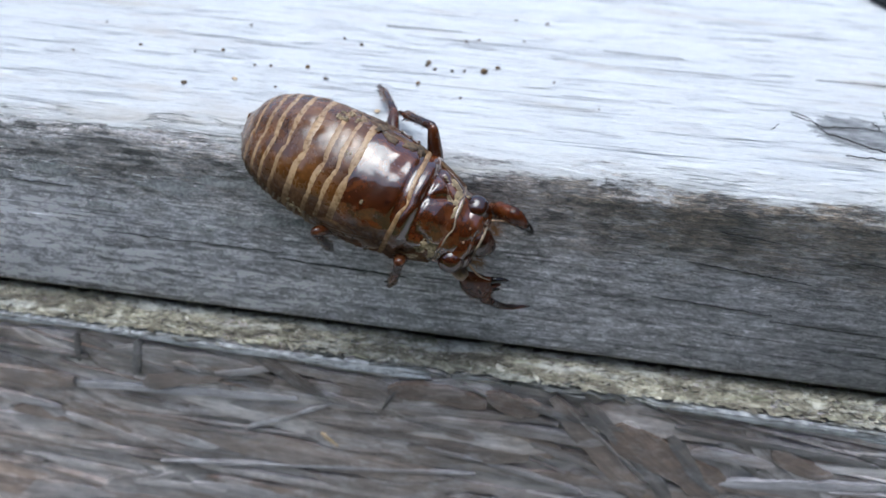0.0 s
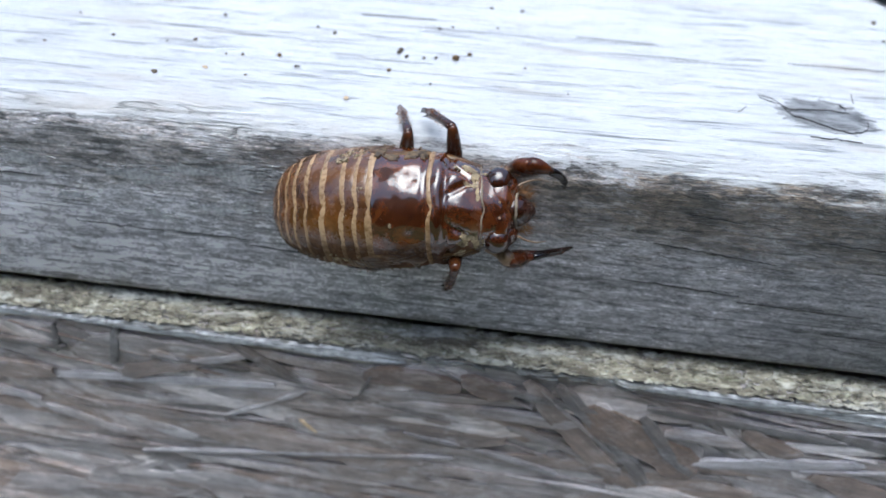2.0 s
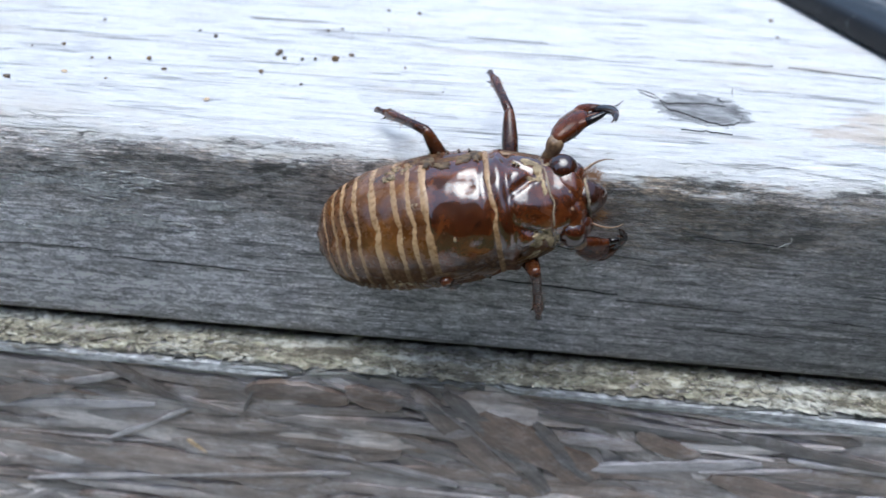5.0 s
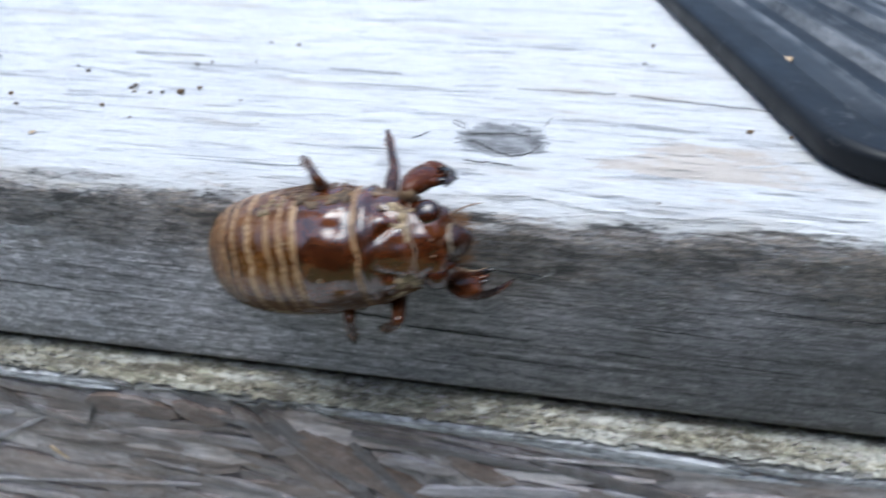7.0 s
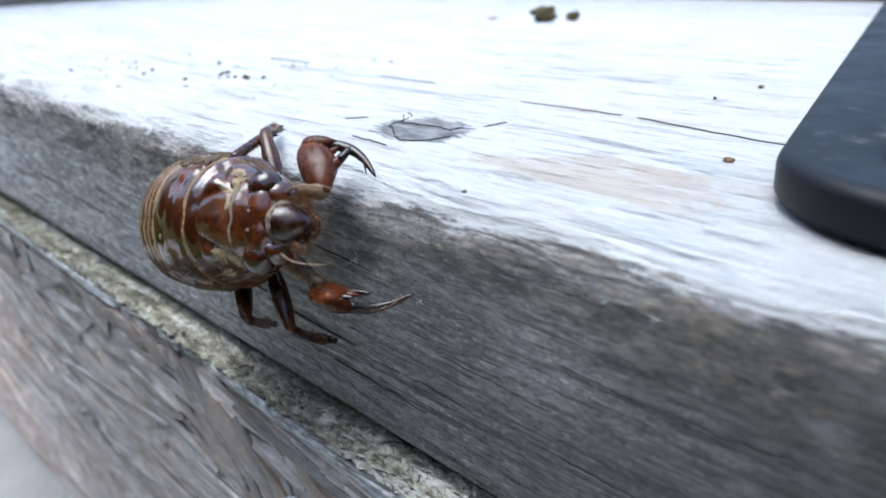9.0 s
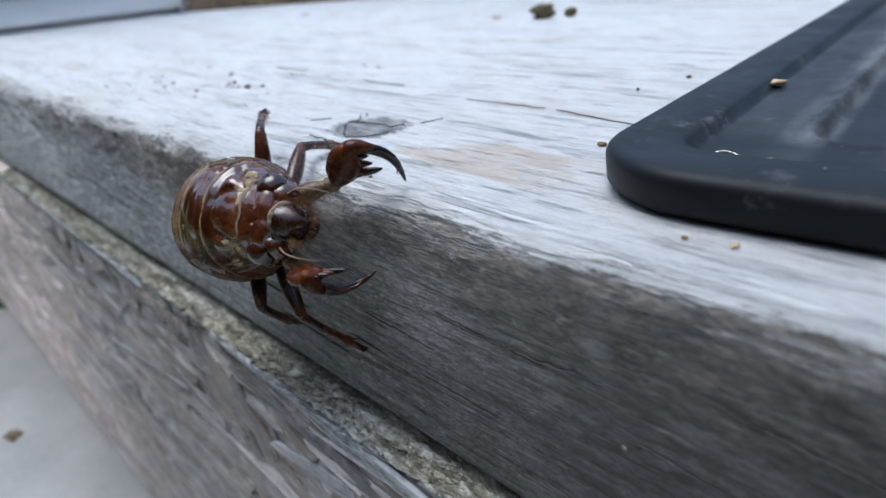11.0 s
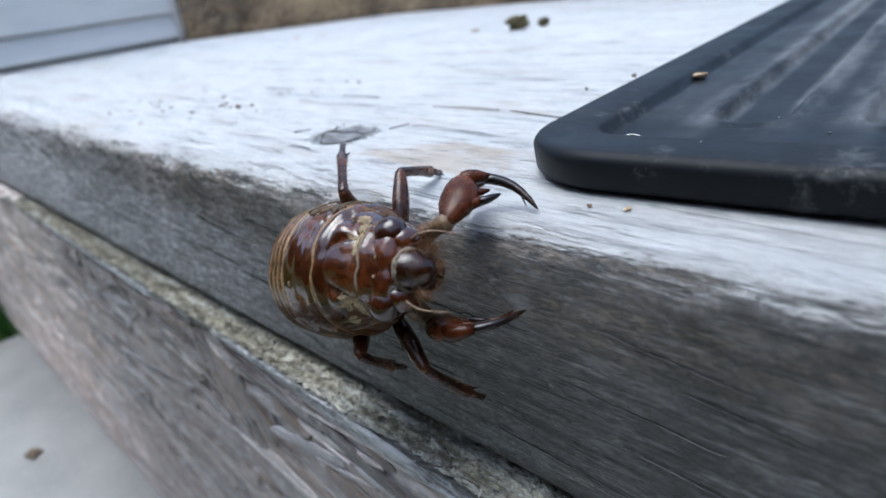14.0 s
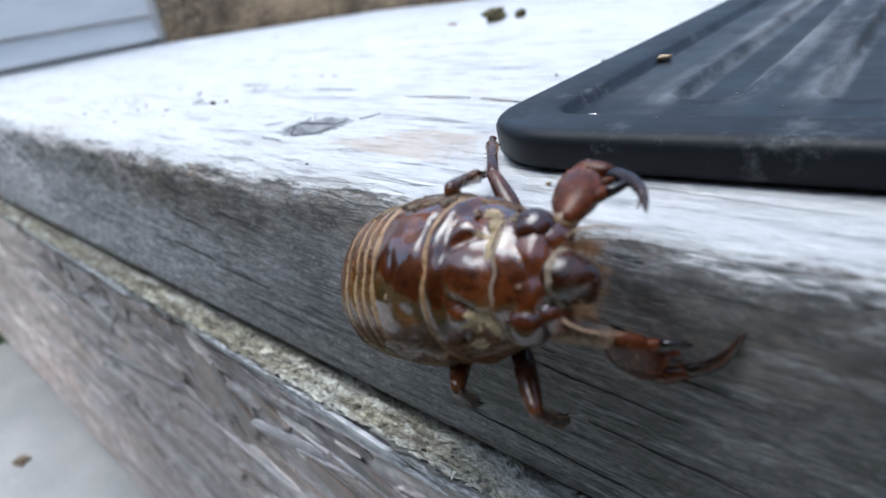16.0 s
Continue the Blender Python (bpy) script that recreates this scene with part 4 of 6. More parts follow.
def bowed(x, th):
    """Seams arch forward on the back's middle."""
    t = abs(((th + math.pi) % (2 * math.pi)) - math.pi)
    return x - 0.75 * (min(t, 1.9) / 1.6) ** 2 + 0.25 * math.exp(-(t / 0.12) ** 2)


def shell(x0, x1, bulge, steps=9, round_=56, lift=0.0, seed=0.0, wrinkle=0.0, relief=None):
    bm = bmesh.new()
    rows = []
    for i in range(steps + 1):
        f = i / steps
        row = []
        for k in range(round_):
            th = 2 * math.pi * k / round_ - math.pi
            x = bowed(x0, th) * (1 - f) + bowed(x1, th) * f
            off = bulge * math.sin(math.pi * f) ** 0.7 + lift + wrinkle * (noise.noise(Vector((x * 0.9, th * 3, seed))) + 0.35 * noise.noise(Vector((x * 2.6, th * 9, seed + 5))))
            row.append(skin(x, th, off + (relief(x, th) if relief else 0.0)))
        rows.append(row)
    vs = sheet(bm, rows, True)
    bm.faces.new(vs[0])
    bm.faces.new(vs[-1][::-1])
    bmesh.ops.recalc_face_normals(bm, faces=bm.faces)
    return bm


def band(x0, width, proud, reach=2.0, seed=0):
    """A raised band over back and flanks along a seam."""
    bm = bmesh.new()
    rows = []
    for k in range(61):
        th = -reach + 2 * reach * k / 60
        x, w = bowed(x0, th), width * (0.85 + 0.25 * noise.noise(Vector((th * 3, seed, 1)))) * (1 - 0.45 * (abs(th) / reach) ** 3) * (1 - 0.55 * math.exp(-((th / 0.04) ** 2)))
        rows.append([skin(x - w, th, -0.05), skin(x - w * 0.6, th, proud), skin(x, th, proud * 1.2), skin(x + w * 0.6, th, proud), skin(x + w, th, -0.05)])
    sheet(bm, rows)
    bmesh.ops.recalc_face_normals(bm, faces=bm.faces)
    return bm


def patch(x, th, rx, rt, proud, seed, points=18, jag=0.45, base=None):
    """A thin uneven plate on the body, which follows the relief below it."""
    bm = bmesh.new()
    rim = []
    for k in range(points):
        a = 2 * math.pi * k / points
        q = 1 + jag * noise.noise(Vector((math.cos(a) * 1.6, math.sin(a) * 1.6, seed))) + 0.5 * jag * noise.noise(Vector((math.cos(a) * 5, math.sin(a) * 5, seed)))
        rim.append((rx * q * math.cos(a), rt * q * math.sin(a)))
    rows = [[skin(x + dx * s, th + dt * s, h + (base(x + dx * s, th + dt * s) if base else 0.0)) for dx, dt in rim] for s, h in ((1, -0.03), (0.95, proud), (0.7, proud * 1.15), (0.4, proud * 1.15), (0.05, proud * 1.2))]
    sheet(bm, rows, True)
    bmesh.ops.recalc_face_normals(bm, faces=bm.faces)
    return bm


def ball(c, r, sub=3, squash=None):
    bm = bmesh.new()
    bmesh.ops.create_icosphere(bm, subdivisions=sub, radius=1)
    for v in bm.verts:
        k = squash(v.co) if squash else 1.0
        v.co = Vector((c[0] + v.co.x * r[0] * k, c[1] + v.co.y * r[1] * k, c[2] + v.co.z * r[2] * k))
    return bm


nymph = tagged(new("cicada_nymph"), "glossy red-brown cicada nymph with cream-banded abdomen crawling along the step's edge", "cicada nymph")


def bell(v, mid, wide):
    return math.exp(-(((v - mid) / wide) ** 2))


def furrows(x, th):
    """The pronotum's collar, middle ridge and slanting furrows."""
    a = abs(th)
    out = 0.24 * bell(x, 5.6, 0.5) - 0.26 * bell(x, 6.35, 0.28)
    if a < 2.0:
        out += 0.20 * bell(a, 0.0, 0.12) * bell(x, 7.8, 1.6)
        out -= 0.46 * bell(a, 0.30 + 0.15 * (x - 7.0), 0.07) * bell(x, 7.9, 1.3)
        out -= 0.42 * bell(a, 0.86 - 0.12 * (x - 7.0), 0.07) * bell(x, 7.5, 1.4)
        out -= 0.20 * bell(a, 0.62, 0.05) * bell(x, 8.6, 0.7)
        out += 0.25 * bell(a, 0.6, 0.14) * bell(x, 7.4, 0.9)
    return out


def ridges(x, th):
    """Shallow hollows on the middle thorax."""
    a = abs(th)
    return -0.26 * bell(a, 0.45, 0.12) * bell(x, 2.9, 1.0) + 0.2 * bell(a, 0.62, 0.07) * bell(x, 2.2, 0.5) - 0.12 * bell(a, 0.95, 0.14) * bell(x, 1.2, 2.2) + 0.12 * bell(a, 0.0, 0.1) * bell(x, 0.0, 1.4) - 0.25 * bell(x, 4.3, 0.22)


def pronotum_top(x, th):
    return 0.2 * math.sin(math.pi * min(1.0, max(0.0, (x + 0.3 - 5.0) / 4.9))) ** 0.7 + furrows(x, th)


def build_body():
    seams = (-14.5, -13.1, -11.6, -10.2, -8.5, -6.4, -4.0, -2.6, -1.2)
    ends = (-15.6,) + seams
    for i in range(len(seams)):
        seg = part("abdomen_segment", shell(ends[i] - (0.25 if i else 0), seams[i] + 0.1, 0.16, 7, 56, 0, i, 0.05), ABDOMEN, nymph)
        part("band", band(seams[i], 0.70 + 0.012 * i, 0.10, 1.95, i), CREAM, seg, "cream rim of the segment")
        # Creases where the flank folds in.
        for side in (1, -1):
            for f in (0.3, 0.65):
                bm, x = bmesh.new(), ends[i] + (seams[i] - ends[i]) * f
                rows = [[skin(bowed(x, th) + d + 0.25 * math.sin(th * 4 + i), side * th, h) for d, h in ((-0.24, 0.02), (-0.07, 0.11 if side > 0 else 0.27), (0.07, 0.11 if side > 0 else 0.27), (0.24, 0.02))] for th in [(1.1 if side > 0 else 0.9) + 0.055 * k + 0.1 * f for k in range(18)]]
                sheet(bm, rows)
                bmesh.ops.recalc_face_normals(bm, faces=bm.faces)
                part("flank_crease", bm, CREAM if side > 0 else FOLD, seg)
    meso = part("mesothorax", shell(-1.3, 5.1, 0.22, 24, 96, 0, 20, 0.09, ridges), THORAX, nymph, "deep red-brown shiny middle thorax")
    for side in (1, -1):
        for i, x in enumerate((-0.4, 0.6, 1.5, 2.6, 3.6)):
            bm = bmesh.new()
            sheet(bm, [[skin(bowed(x, th) + d - 0.5 * (th - 1.2), side * th, h) for d, h in ((-0.24, 0.02), (-0.07, 0.36), (0.07, 0.36), (0.24, 0.02))] for th in [1.22 + 0.05 * k for k in range(15)]])
            bmesh.ops.recalc_face_normals(bm, faces=bm.faces)
            part("flank_crease", bm, FOLD, meso)
    part("band", band(4.95, 0.42, 0.10, 1.9, 30), CREAM, meso, "cream rim of the thorax")
    pro = part("pronotum", shell(5.0, 9.9, 0.2, 30, 120, 0, 40, 0.10, furrows), THORAX, nymph, "dark red-brown pronotum with pale marks")
    for side in (1, -1):
        for k in range(3):
            bm = bmesh.new()
            sheet(bm, [[skin(5.6 + 3.6 * f + 0.2 * math.sin(5 * f + k), side * ((1.25 if side > 0 else 1.0) + 0.13 * k + 0.08 * f + d), g) for d, g in ((-0.04, 0.05), (-0.013, 0.3), (0.013, 0.3), (0.04, 0.05))] for f in [n / 12 for n in range(13)]])
            bmesh.ops.recalc_face_normals(bm, faces=bm.faces)
            part("flank_fold", bm, WING, pro)
    head = part("head", shell(9.6, 12.9, 0.15, 12, 64, 0, 50, 0.22), HEAD, nymph)
    part("band", band(9.85, 0.15, 0.16, 1.7, 60), SEAM, head, "pale crusted seam behind the head")
    # The nose plate comes to a blunt point.
    bm = ball((12.5, 0, 6.0), (2.3, 1.75, 1.95), 4)
    for v in bm.verts:
        u = max(0.0, (v.co.x - 12.5) / 2.3)
        k = 1 - 0.22 * u ** 1.5 + 0.02 * math.sin(v.co.x * 7.0)
        v.co.y, v.co.z = v.co.y * k, 6.0 + (v.co.z - 6.0) * k - 0.6 * u * u
    part("clypeus", bm, NOSE, nymph, "bulging dark pointed nose plate")
    # The pale crusted seam round its upper side.
    bm = bmesh.new()
    rows = []
    for k in range(61):
        a = -2.15 + 4.3 * k / 60
        out = Vector((0, math.sin(a), math.cos(a)))
        q = 1 + 0.5 * noise.noise(Vector((a * 2.2, 1.0, 0.0))) + 0.4 * noise.noise(Vector((a * 7, 3.0, 0.0)))
        c = Vector((13.0 + 0.12 * noise.noise(Vector((a * 3, 0, 5))), 1.72 * math.sin(a), 6.0 + 1.9 * math.cos(a)))
        w = 0.11 * max(0.25, q) * (1 - 0.6 * (abs(a) / 2.15) ** 4)
        rows.append([c - out * 0.2 - Vector((w * 1.2, 0, 0)), c + out * 0.10 * q - Vector((w, 0, 0)), c + out * 0.14 * q, c + out * 0.08 * q + Vector((w, 0, 0)), c - out * 0.2 + Vector((w * 1.2, 0, 0))])
    sheet(bm, rows)
    bmesh.ops.recalc_face_normals(bm, faces=bm.faces)
    part("face_rim", bm, SEAM, nymph, "pale crusted seam round the nose plate")
    # The brow that joins the eyes, notched in its middle.
    part("brow", ball((11.3, 0, 7.3), (1.5, 3.3, 1.4), 4, lambda c: 1 - 0.14 * math.exp(-((c.y / 0.16) ** 2)) + 0.08 * noise.noise(c * 2.2)), HEAD, nymph, "glossy brow with a middle notch")
    part("mouth_cone", ball((12.0, 0, 3.9), (1.7, 1.6, 1.6)), LEG, nymph)
    for side in (1, -1):
        part("eye", ball((11.2, 2.75 * side, 6.95), (1.4, 1.5, 1.5), 3, lambda c: 1 + 0.05 * noise.noise(c * 2)), EYE, nymph, "dark glossy bulging eye")
        part("cheek", ball((11.9, 2.2 * side, 6.0), (1.3, 1.3, 1.7)), HEAD, nymph)
        # Wing pads: overlapping flat lobes on the flanks.
        for x, th, rx, rt, up in ((0.2, 1.24 if side > 0 else 1.12, 3.9, 0.32, 0.16), (-2.3, 1.50 if side > 0 else 1.38, 3.4, 0.24, 0.13)):
            part("wing_pad", patch(x, th * side, rx, rt, up, 3.0 + side + x, 30, 0.16), WING, nymph, "olive-brown wing pad")
        # Veins sweep back along the pads.
        for k in range(5):
            bm = bmesh.new()
            rows = []
            for n in range(17):
                f = n / 16
                x, th = -3.9 + 7.4 * f, (1.06 if side > 0 else 0.86) + 0.12 * k + 0.14 * (1 - f) + 0.05 * math.sin(4 * f + k)
                h = 0.28 - 0.10 * (2 * f - 1) ** 2
                rows.append([skin(x, (th + d) * side, g) for d, g in ((-0.026, h - 0.2), (-0.009, h - 0.04), (0.009, h - 0.04), (0.026, h - 0.2))])
            sheet(bm, rows)
            bmesh.ops.recalc_face_normals(bm, faces=bm.faces)
            part("wing_vein", bm, WING, nymph)
        # Antenna: thin jointed bristle from beside the nose plate.
        bm = bmesh.new()
        pts = [Vector((12.9 + 3.0 * f, (2.3 + 2.2 * f - 1.5 * f * f) * side, 6.4 + 0.4 * f - 2.8 * f * f)) for f in [k / 10 for k in range(11)]]
        rows = [[p + Vector((0, 0.13 * (1.15 - k / 11) * math.cos(q), 0.13 * (1.15 - k / 11) * math.sin(q))) for q in [math.pi / 3 * j for j in range(6)]] for k, p in enumerate(pts)]
        sheet(bm, rows, True)
        part("antenna", bm, ANTENNA, nymph)
        part("ocellus", ball((11.5, 0.75 * side, 8.6), (0.14, 0.14, 0.12), 2), ANTENNA, nymph)
    # Pale anchor-shaped marks and dark pits on the thorax.
    for x, th, rx, rt in ((8.7, -0.58, 1.0, 0.13), (9.3, -0.80, 0.55, 0.26), (8.0, -0.74, 0.5, 0.12), (7.5, -1.05, 0.7, 0.10), (9.2, 0.72, 0.55, 0.22), (8.7, 0.52, 0.6, 0.07), (8.3, 0.95, 0.6, 0.13), (9.5, 0.35, 0.28, 0.16), (9.55, -0.2, 0.22, 0.14)):
        part("pale_mark", patch(x, th, rx, rt, 0.06, x + th, 48, 0.55, pronotum_top), MUD, pro, "crust of dried mud")
    for x, th, rx, rt in ((2.6, 0.98, 0.8, 0.13), (3.6, 1.05, 0.5, 0.16), (0.6, 0.86, 0.9, 0.08), (-0.6, 1.0, 0.5, 0.12)):
        part("pale_mark", patch(x, th, rx, rt, 0.10, x + th, 36, 0.8, lambda x, th: 0.2 + ridges(x, th)), FOLD, meso, "olive crust on the thorax")
    part("pale_mark", patch(1.15, -0.24, 0.16, 0.035, 0.30, 3, 12, 0.4), MUD, meso)
    # Mud that has dried on it.
    for i, (x, th, s) in enumerate(((-4.3, 0.86, 0.5), (-3.6, 0.92, 0.42), (-4.9, 0.80, 0.3), (-3.9, 1.02, 0.36), (-2.6, 0.95, 0.3), (-5.4, -0.95, 0.32), (-4.6, -1.0, 0.3), (-6.2, -0.9, 0.22), (-3.0, -1.05, 0.3), (0.5, -1.0, 0.28), (-2.2, 0.25, 0.18), (-3.4, -0.1, 0.2), (3.0, 0.98, 0.4), (9.6, 0.9, 0.4), (9.8, -0.95, 0.36), (-1.2, 1.05, 0.34), (-6.8, 0.55, 0.16), (7.2, 0.95, 0.3))):
        rnd = random.Random(i)
        for k in range(4):
            q, u, v = s * rnd.uniform(0.3, 0.75), rnd.gauss(0, 0.8) * s, rnd.gauss(0, 0.14) * s
            ob = part("mud_crumb", lump(i * 5 + k, q * 1.2, q * 0.8, q * 0.2, 2, 1.6), MUD, nymph)
            ob.matrix_basis = Matrix.Translation(skin(x + u, th + v, 0.11) * MM) @ Vector((0, math.sin(th), math.cos(th))).to_track_quat("Z", "X").to_matrix().to_4x4() @ pose(0, 0, 0, 0, 0, rnd.uniform(0, 360))
    # Hair round nose and mouth.
    bm = bmesh.new()
    for i in range(260):
        a, f = random.uniform(-2.4, 2.4), random.uniform(0.1, 1.0)
        p = Vector((12.6 + 1.6 * f, 2.1 * math.sin(a) * (1.1 - 0.3 * f), 4.9 - 1.4 * math.cos(a) * (1 - 0.3 * f) + 0.4))
        d = Vector((random.uniform(0.2, 1.0), random.uniform(-0.6, 0.6) + 0.6 * math.sin(a), random.uniform(-0.7, 0.2))).normalized() * random.uniform(0.5, 1.5)
        e = d.orthogonal().normalized() * 0.035
        vs = [bm.verts.new(q) for q in (p - e, p + e, p + d)]
        bm.faces.new(vs)
        e2 = d.cross(e).normalized() * 0.035
        vs = [bm.verts.new(q) for q in (p - e2, p + e2, p + d)]
        bm.faces.new(vs)
    part("face_hair", bm, BRISTLE, nymph, "short orange-brown bristles")


build_body()

# Leg joints on the body, and the lengths of the leg parts.
ROOT = {"hind": (0.4, 3.8, 2.0), "middle": (6.2, 3.8, 2.4), "fore": (9.4, 2.9, 3.2)}
SPAN = {"hind": (6.2, 10.2), "middle": (6.0, 8.9), "fore": (4.0, 5.3, 6.9)}


def hairs(parent, n, along, r, size, seed):
    rnd = random.Random(seed)
    bm = bmesh.new()
    for i in range(n):
        x, a = rnd.uniform(0.1, 0.95) * along, rnd.uniform(0, 6.3)
        p = Vector((x, r * math.cos(a), r * math.sin(a)))
        d = Vector((rnd.uniform(0.2, 0.9), math.cos(a), math.sin(a))).normalized() * size * rnd.uniform(0.5, 1.2)
        e = d.orthogonal().normalized() * 0.03
        bm.faces.new([bm.verts.new(q) for q in (p - e, p + e, p + d)])
    return part("leg_hair", bm, BRISTLE, parent)


def limb(name, length, wide, tall, label=""):
    """A thigh that swells in its middle."""
    st = [(length * f, 0.0, 0.0, wide * g, tall * g) for f, g in ((-0.04, 0.35), (0.0, 0.62), (0.12, 0.8), (0.3, 1.0), (0.55, 1.02), (0.78, 0.86), (0.93, 0.72), (1.0, 0.62), (1.05, 0.3))]
    return part(name, tube(bmesh.new(), st, 14), LEG, nymph, label)


def shin(name, length):
    """Shin with spurs, then the jointed foot and its two hooks."""
    a = length * 0.72
    st = [(-0.25, 0, 0, 0.3, 0.3), (0.1, 0, 0, 0.5, 0.52), (a * 0.3, 0, 0.10, 0.44, 0.46), (a * 0.7, 0, 0.08, 0.47, 0.5), (a * 0.95, 0, 0, 0.6, 0.62), (a, 0, 0, 0.4, 0.42)]
    ob = part(name, tube(bmesh.new(), st, 12), LEG, nymph)
    b = length - a
    st = [(a - 0.15, 0, 0, 0.3, 0.3), (a + b * 0.25, 0, -0.02, 0.36, 0.36), (a + b * 0.5, 0, -0.08, 0.28, 0.28), (a + b * 0.8, 0, -0.16, 0.36, 0.34), (a + b * 0.86, 0, -0.18, 0.2, 0.2)]
    part("foot", tube(bmesh.new(), st, 10), LEG, ob)
    for side in (1, -1):
        st = [(a + b * (0.82 + 0.18 * f), side * (0.1 + 0.28 * f), -0.18 - 0.34 * f * f, 0.11 * (1.08 - f), 0.11 * (1.08 - f)) for f in (0, 0.35, 0.7, 1)]
        part("hook", tube(bmesh.new(), st, 6), CLAW_BLACK, ob)
        st = [(a - 0.1 + 0.8 * f, side * (0.42 + 0.35 * f), -0.2 - 0.25 * f, 0.13 * (1.05 - f), 0.13 * (1.05 - f)) for f in (0, 0.5, 1)]
        part("spur", tube(bmesh.new(), st, 6), CLAW_BLACK, ob)
    hairs(ob, 46, a, 0.45, 0.5, length)
    return ob


def fore_leg():
    c, f, t = SPAN["fore"]
    st = [(c * k, 0, 0, w, w * 1.1) for k, w in ((-0.1, 0.6), (0.05, 0.85), (0.3, 0.95), (0.55, 0.78), (0.68, 0.66), (0.78, 0.78), (0.95, 0.8), (1.08, 0.5))]
    hip = part("fore_hip", tube(bmesh.new(), st, 14), HIP, nymph, "pale brown hip of the fore leg")
    hairs(hip, 40, c, 0.85, 0.6, 9)
    st = [(f * k, 0, dz, w, h) for k, dz, w, h in ((-0.06, 0, 0.35, 0.4), (0.02, 0, 0.6, 0.75), (0.14, -0.05, 0.78, 1.05), (0.32, -0.12, 0.95, 1.5), (0.55, -0.15, 0.98, 1.66), (0.75, -0.12, 0.9, 1.58), (0.9, -0.02, 0.76, 1.28), (1.0, 0.12, 0.58, 0.75), (1.06, 0.2, 0.3, 0.35))]
    thigh = part("fore_thigh", tube(bmesh.new(), st, 18), CLAW_RED, nymph, "swollen red-brown digging thigh")
    # The long black tooth and the comb on its under side.
    for x, z, n, dx, dz, r0, mat in ((f * 0.42, -1.15, 1.5, 0.5, -0.9, 0.52, CLAW_RED), (f * 0.55, -2.25, 1.7, 0.55, -0.8, 0.36, CLAW_BLACK), (f * 0.70, -1.25, 1.4, 0.35, -0.95, 0.36, CLAW_RED), (f * 0.86, -0.95, 1.2, 0.45, -0.9, 0.30, CLAW_BLACK), (f * 0.97, -0.6, 0.6, 0.7, -0.7, 0.18, CLAW_BLACK)):
        d = Vector((dx, 0, dz)).normalized()
        bm = bmesh.new()
        tip = 0.7 if r0 > 0.4 else 0.06
        tube(bm, [(n * k, 0, 0.12 * n * k * k, r0 * g, r0 * g * 1.15) for k, g in ((-0.25, 1.1), (0.1, 1.0), (0.45, 0.85), (0.75, max(tip, 0.55)), (0.95, max(tip * 0.9, 0.26)), (1.0, tip * 0.8))], 10)
        bmesh.ops.transform(bm, matrix=Matrix.Translation((x, 0, z)) @ d.to_track_quat("X", "Z").to_matrix().to_4x4(), verts=bm.verts)
        part("tooth", bm, mat, thigh)
    hairs(thigh, 60, f, 1.1, 0.6, 4)

    # The slender sickle: red at its root, black to its point, with the folded foot beside it.
    def arch(k):
        return 1.45 * math.sin(math.pi * min(1, max(0, k * 0.96 + 0.03)))

    st = [(t * k, 0, arch(k), w, w * 1.2) for k, w in ((-0.08, 0.5), (-0.01, 0.8), (0.08, 0.76), (0.16, 0.6), (0.26, 0.46))]
    claw = part("fore_claw", tube(bmesh.new(), st, 12), CLAW_RED, nymph, "curved digging claw")
    st = [(t * k, 0, arch(k), w, w * 1.25) for k, w in ((0.20, 0.45), (0.32, 0.43), (0.45, 0.40), (0.58, 0.36), (0.72, 0.31), (0.86, 0.24), (0.95, 0.14), (1.0, 0.05))]
    part("claw_tip", tube(bmesh.new(), st, 12), CLAW_BLACK, claw, "black claw tip")
    st = [(t * k, 0.30, arch(k) - 0.08, 0.14, 0.14) for k in (0.22, 0.4, 0.58, 0.72)] + [(t * 0.84, 0.3, arch(0.84) - 0.55, 0.07, 0.07)]
    part("folded_foot", tube(bmesh.new(), st, 8), LEG, claw)
    return hip, thigh, claw


LEGS = {}
for side in ("left", "right"):
    for kind in ("hind", "middle"):
        LEGS[kind, side] = (limb(kind + "_thigh", SPAN[kind][0], 0.78, 0.9), shin(kind + "_shin", SPAN[kind][1]))
    LEGS["fore", side] = fore_leg()


# ---- small things on the step ----
def crumbs(name, places, material, label, category, group, seed, flat=0.55, sub=2):
    """Loose bits: places of (x, y, z, size)."""
    for i, (x, y, z, s) in enumerate(places):
        rnd = random.Random(seed + i)
        ob = part(name, lump(seed + i, s * rnd.uniform(0.8, 1.3), s * rnd.uniform(0.55, 0.9), s * flat, sub, 0.6), material)
        ob.matrix_basis = at(x, y, z, 0, 0, rnd.uniform(0, 360))
        tagged(ob, label, category, group)


TOP = 0.03
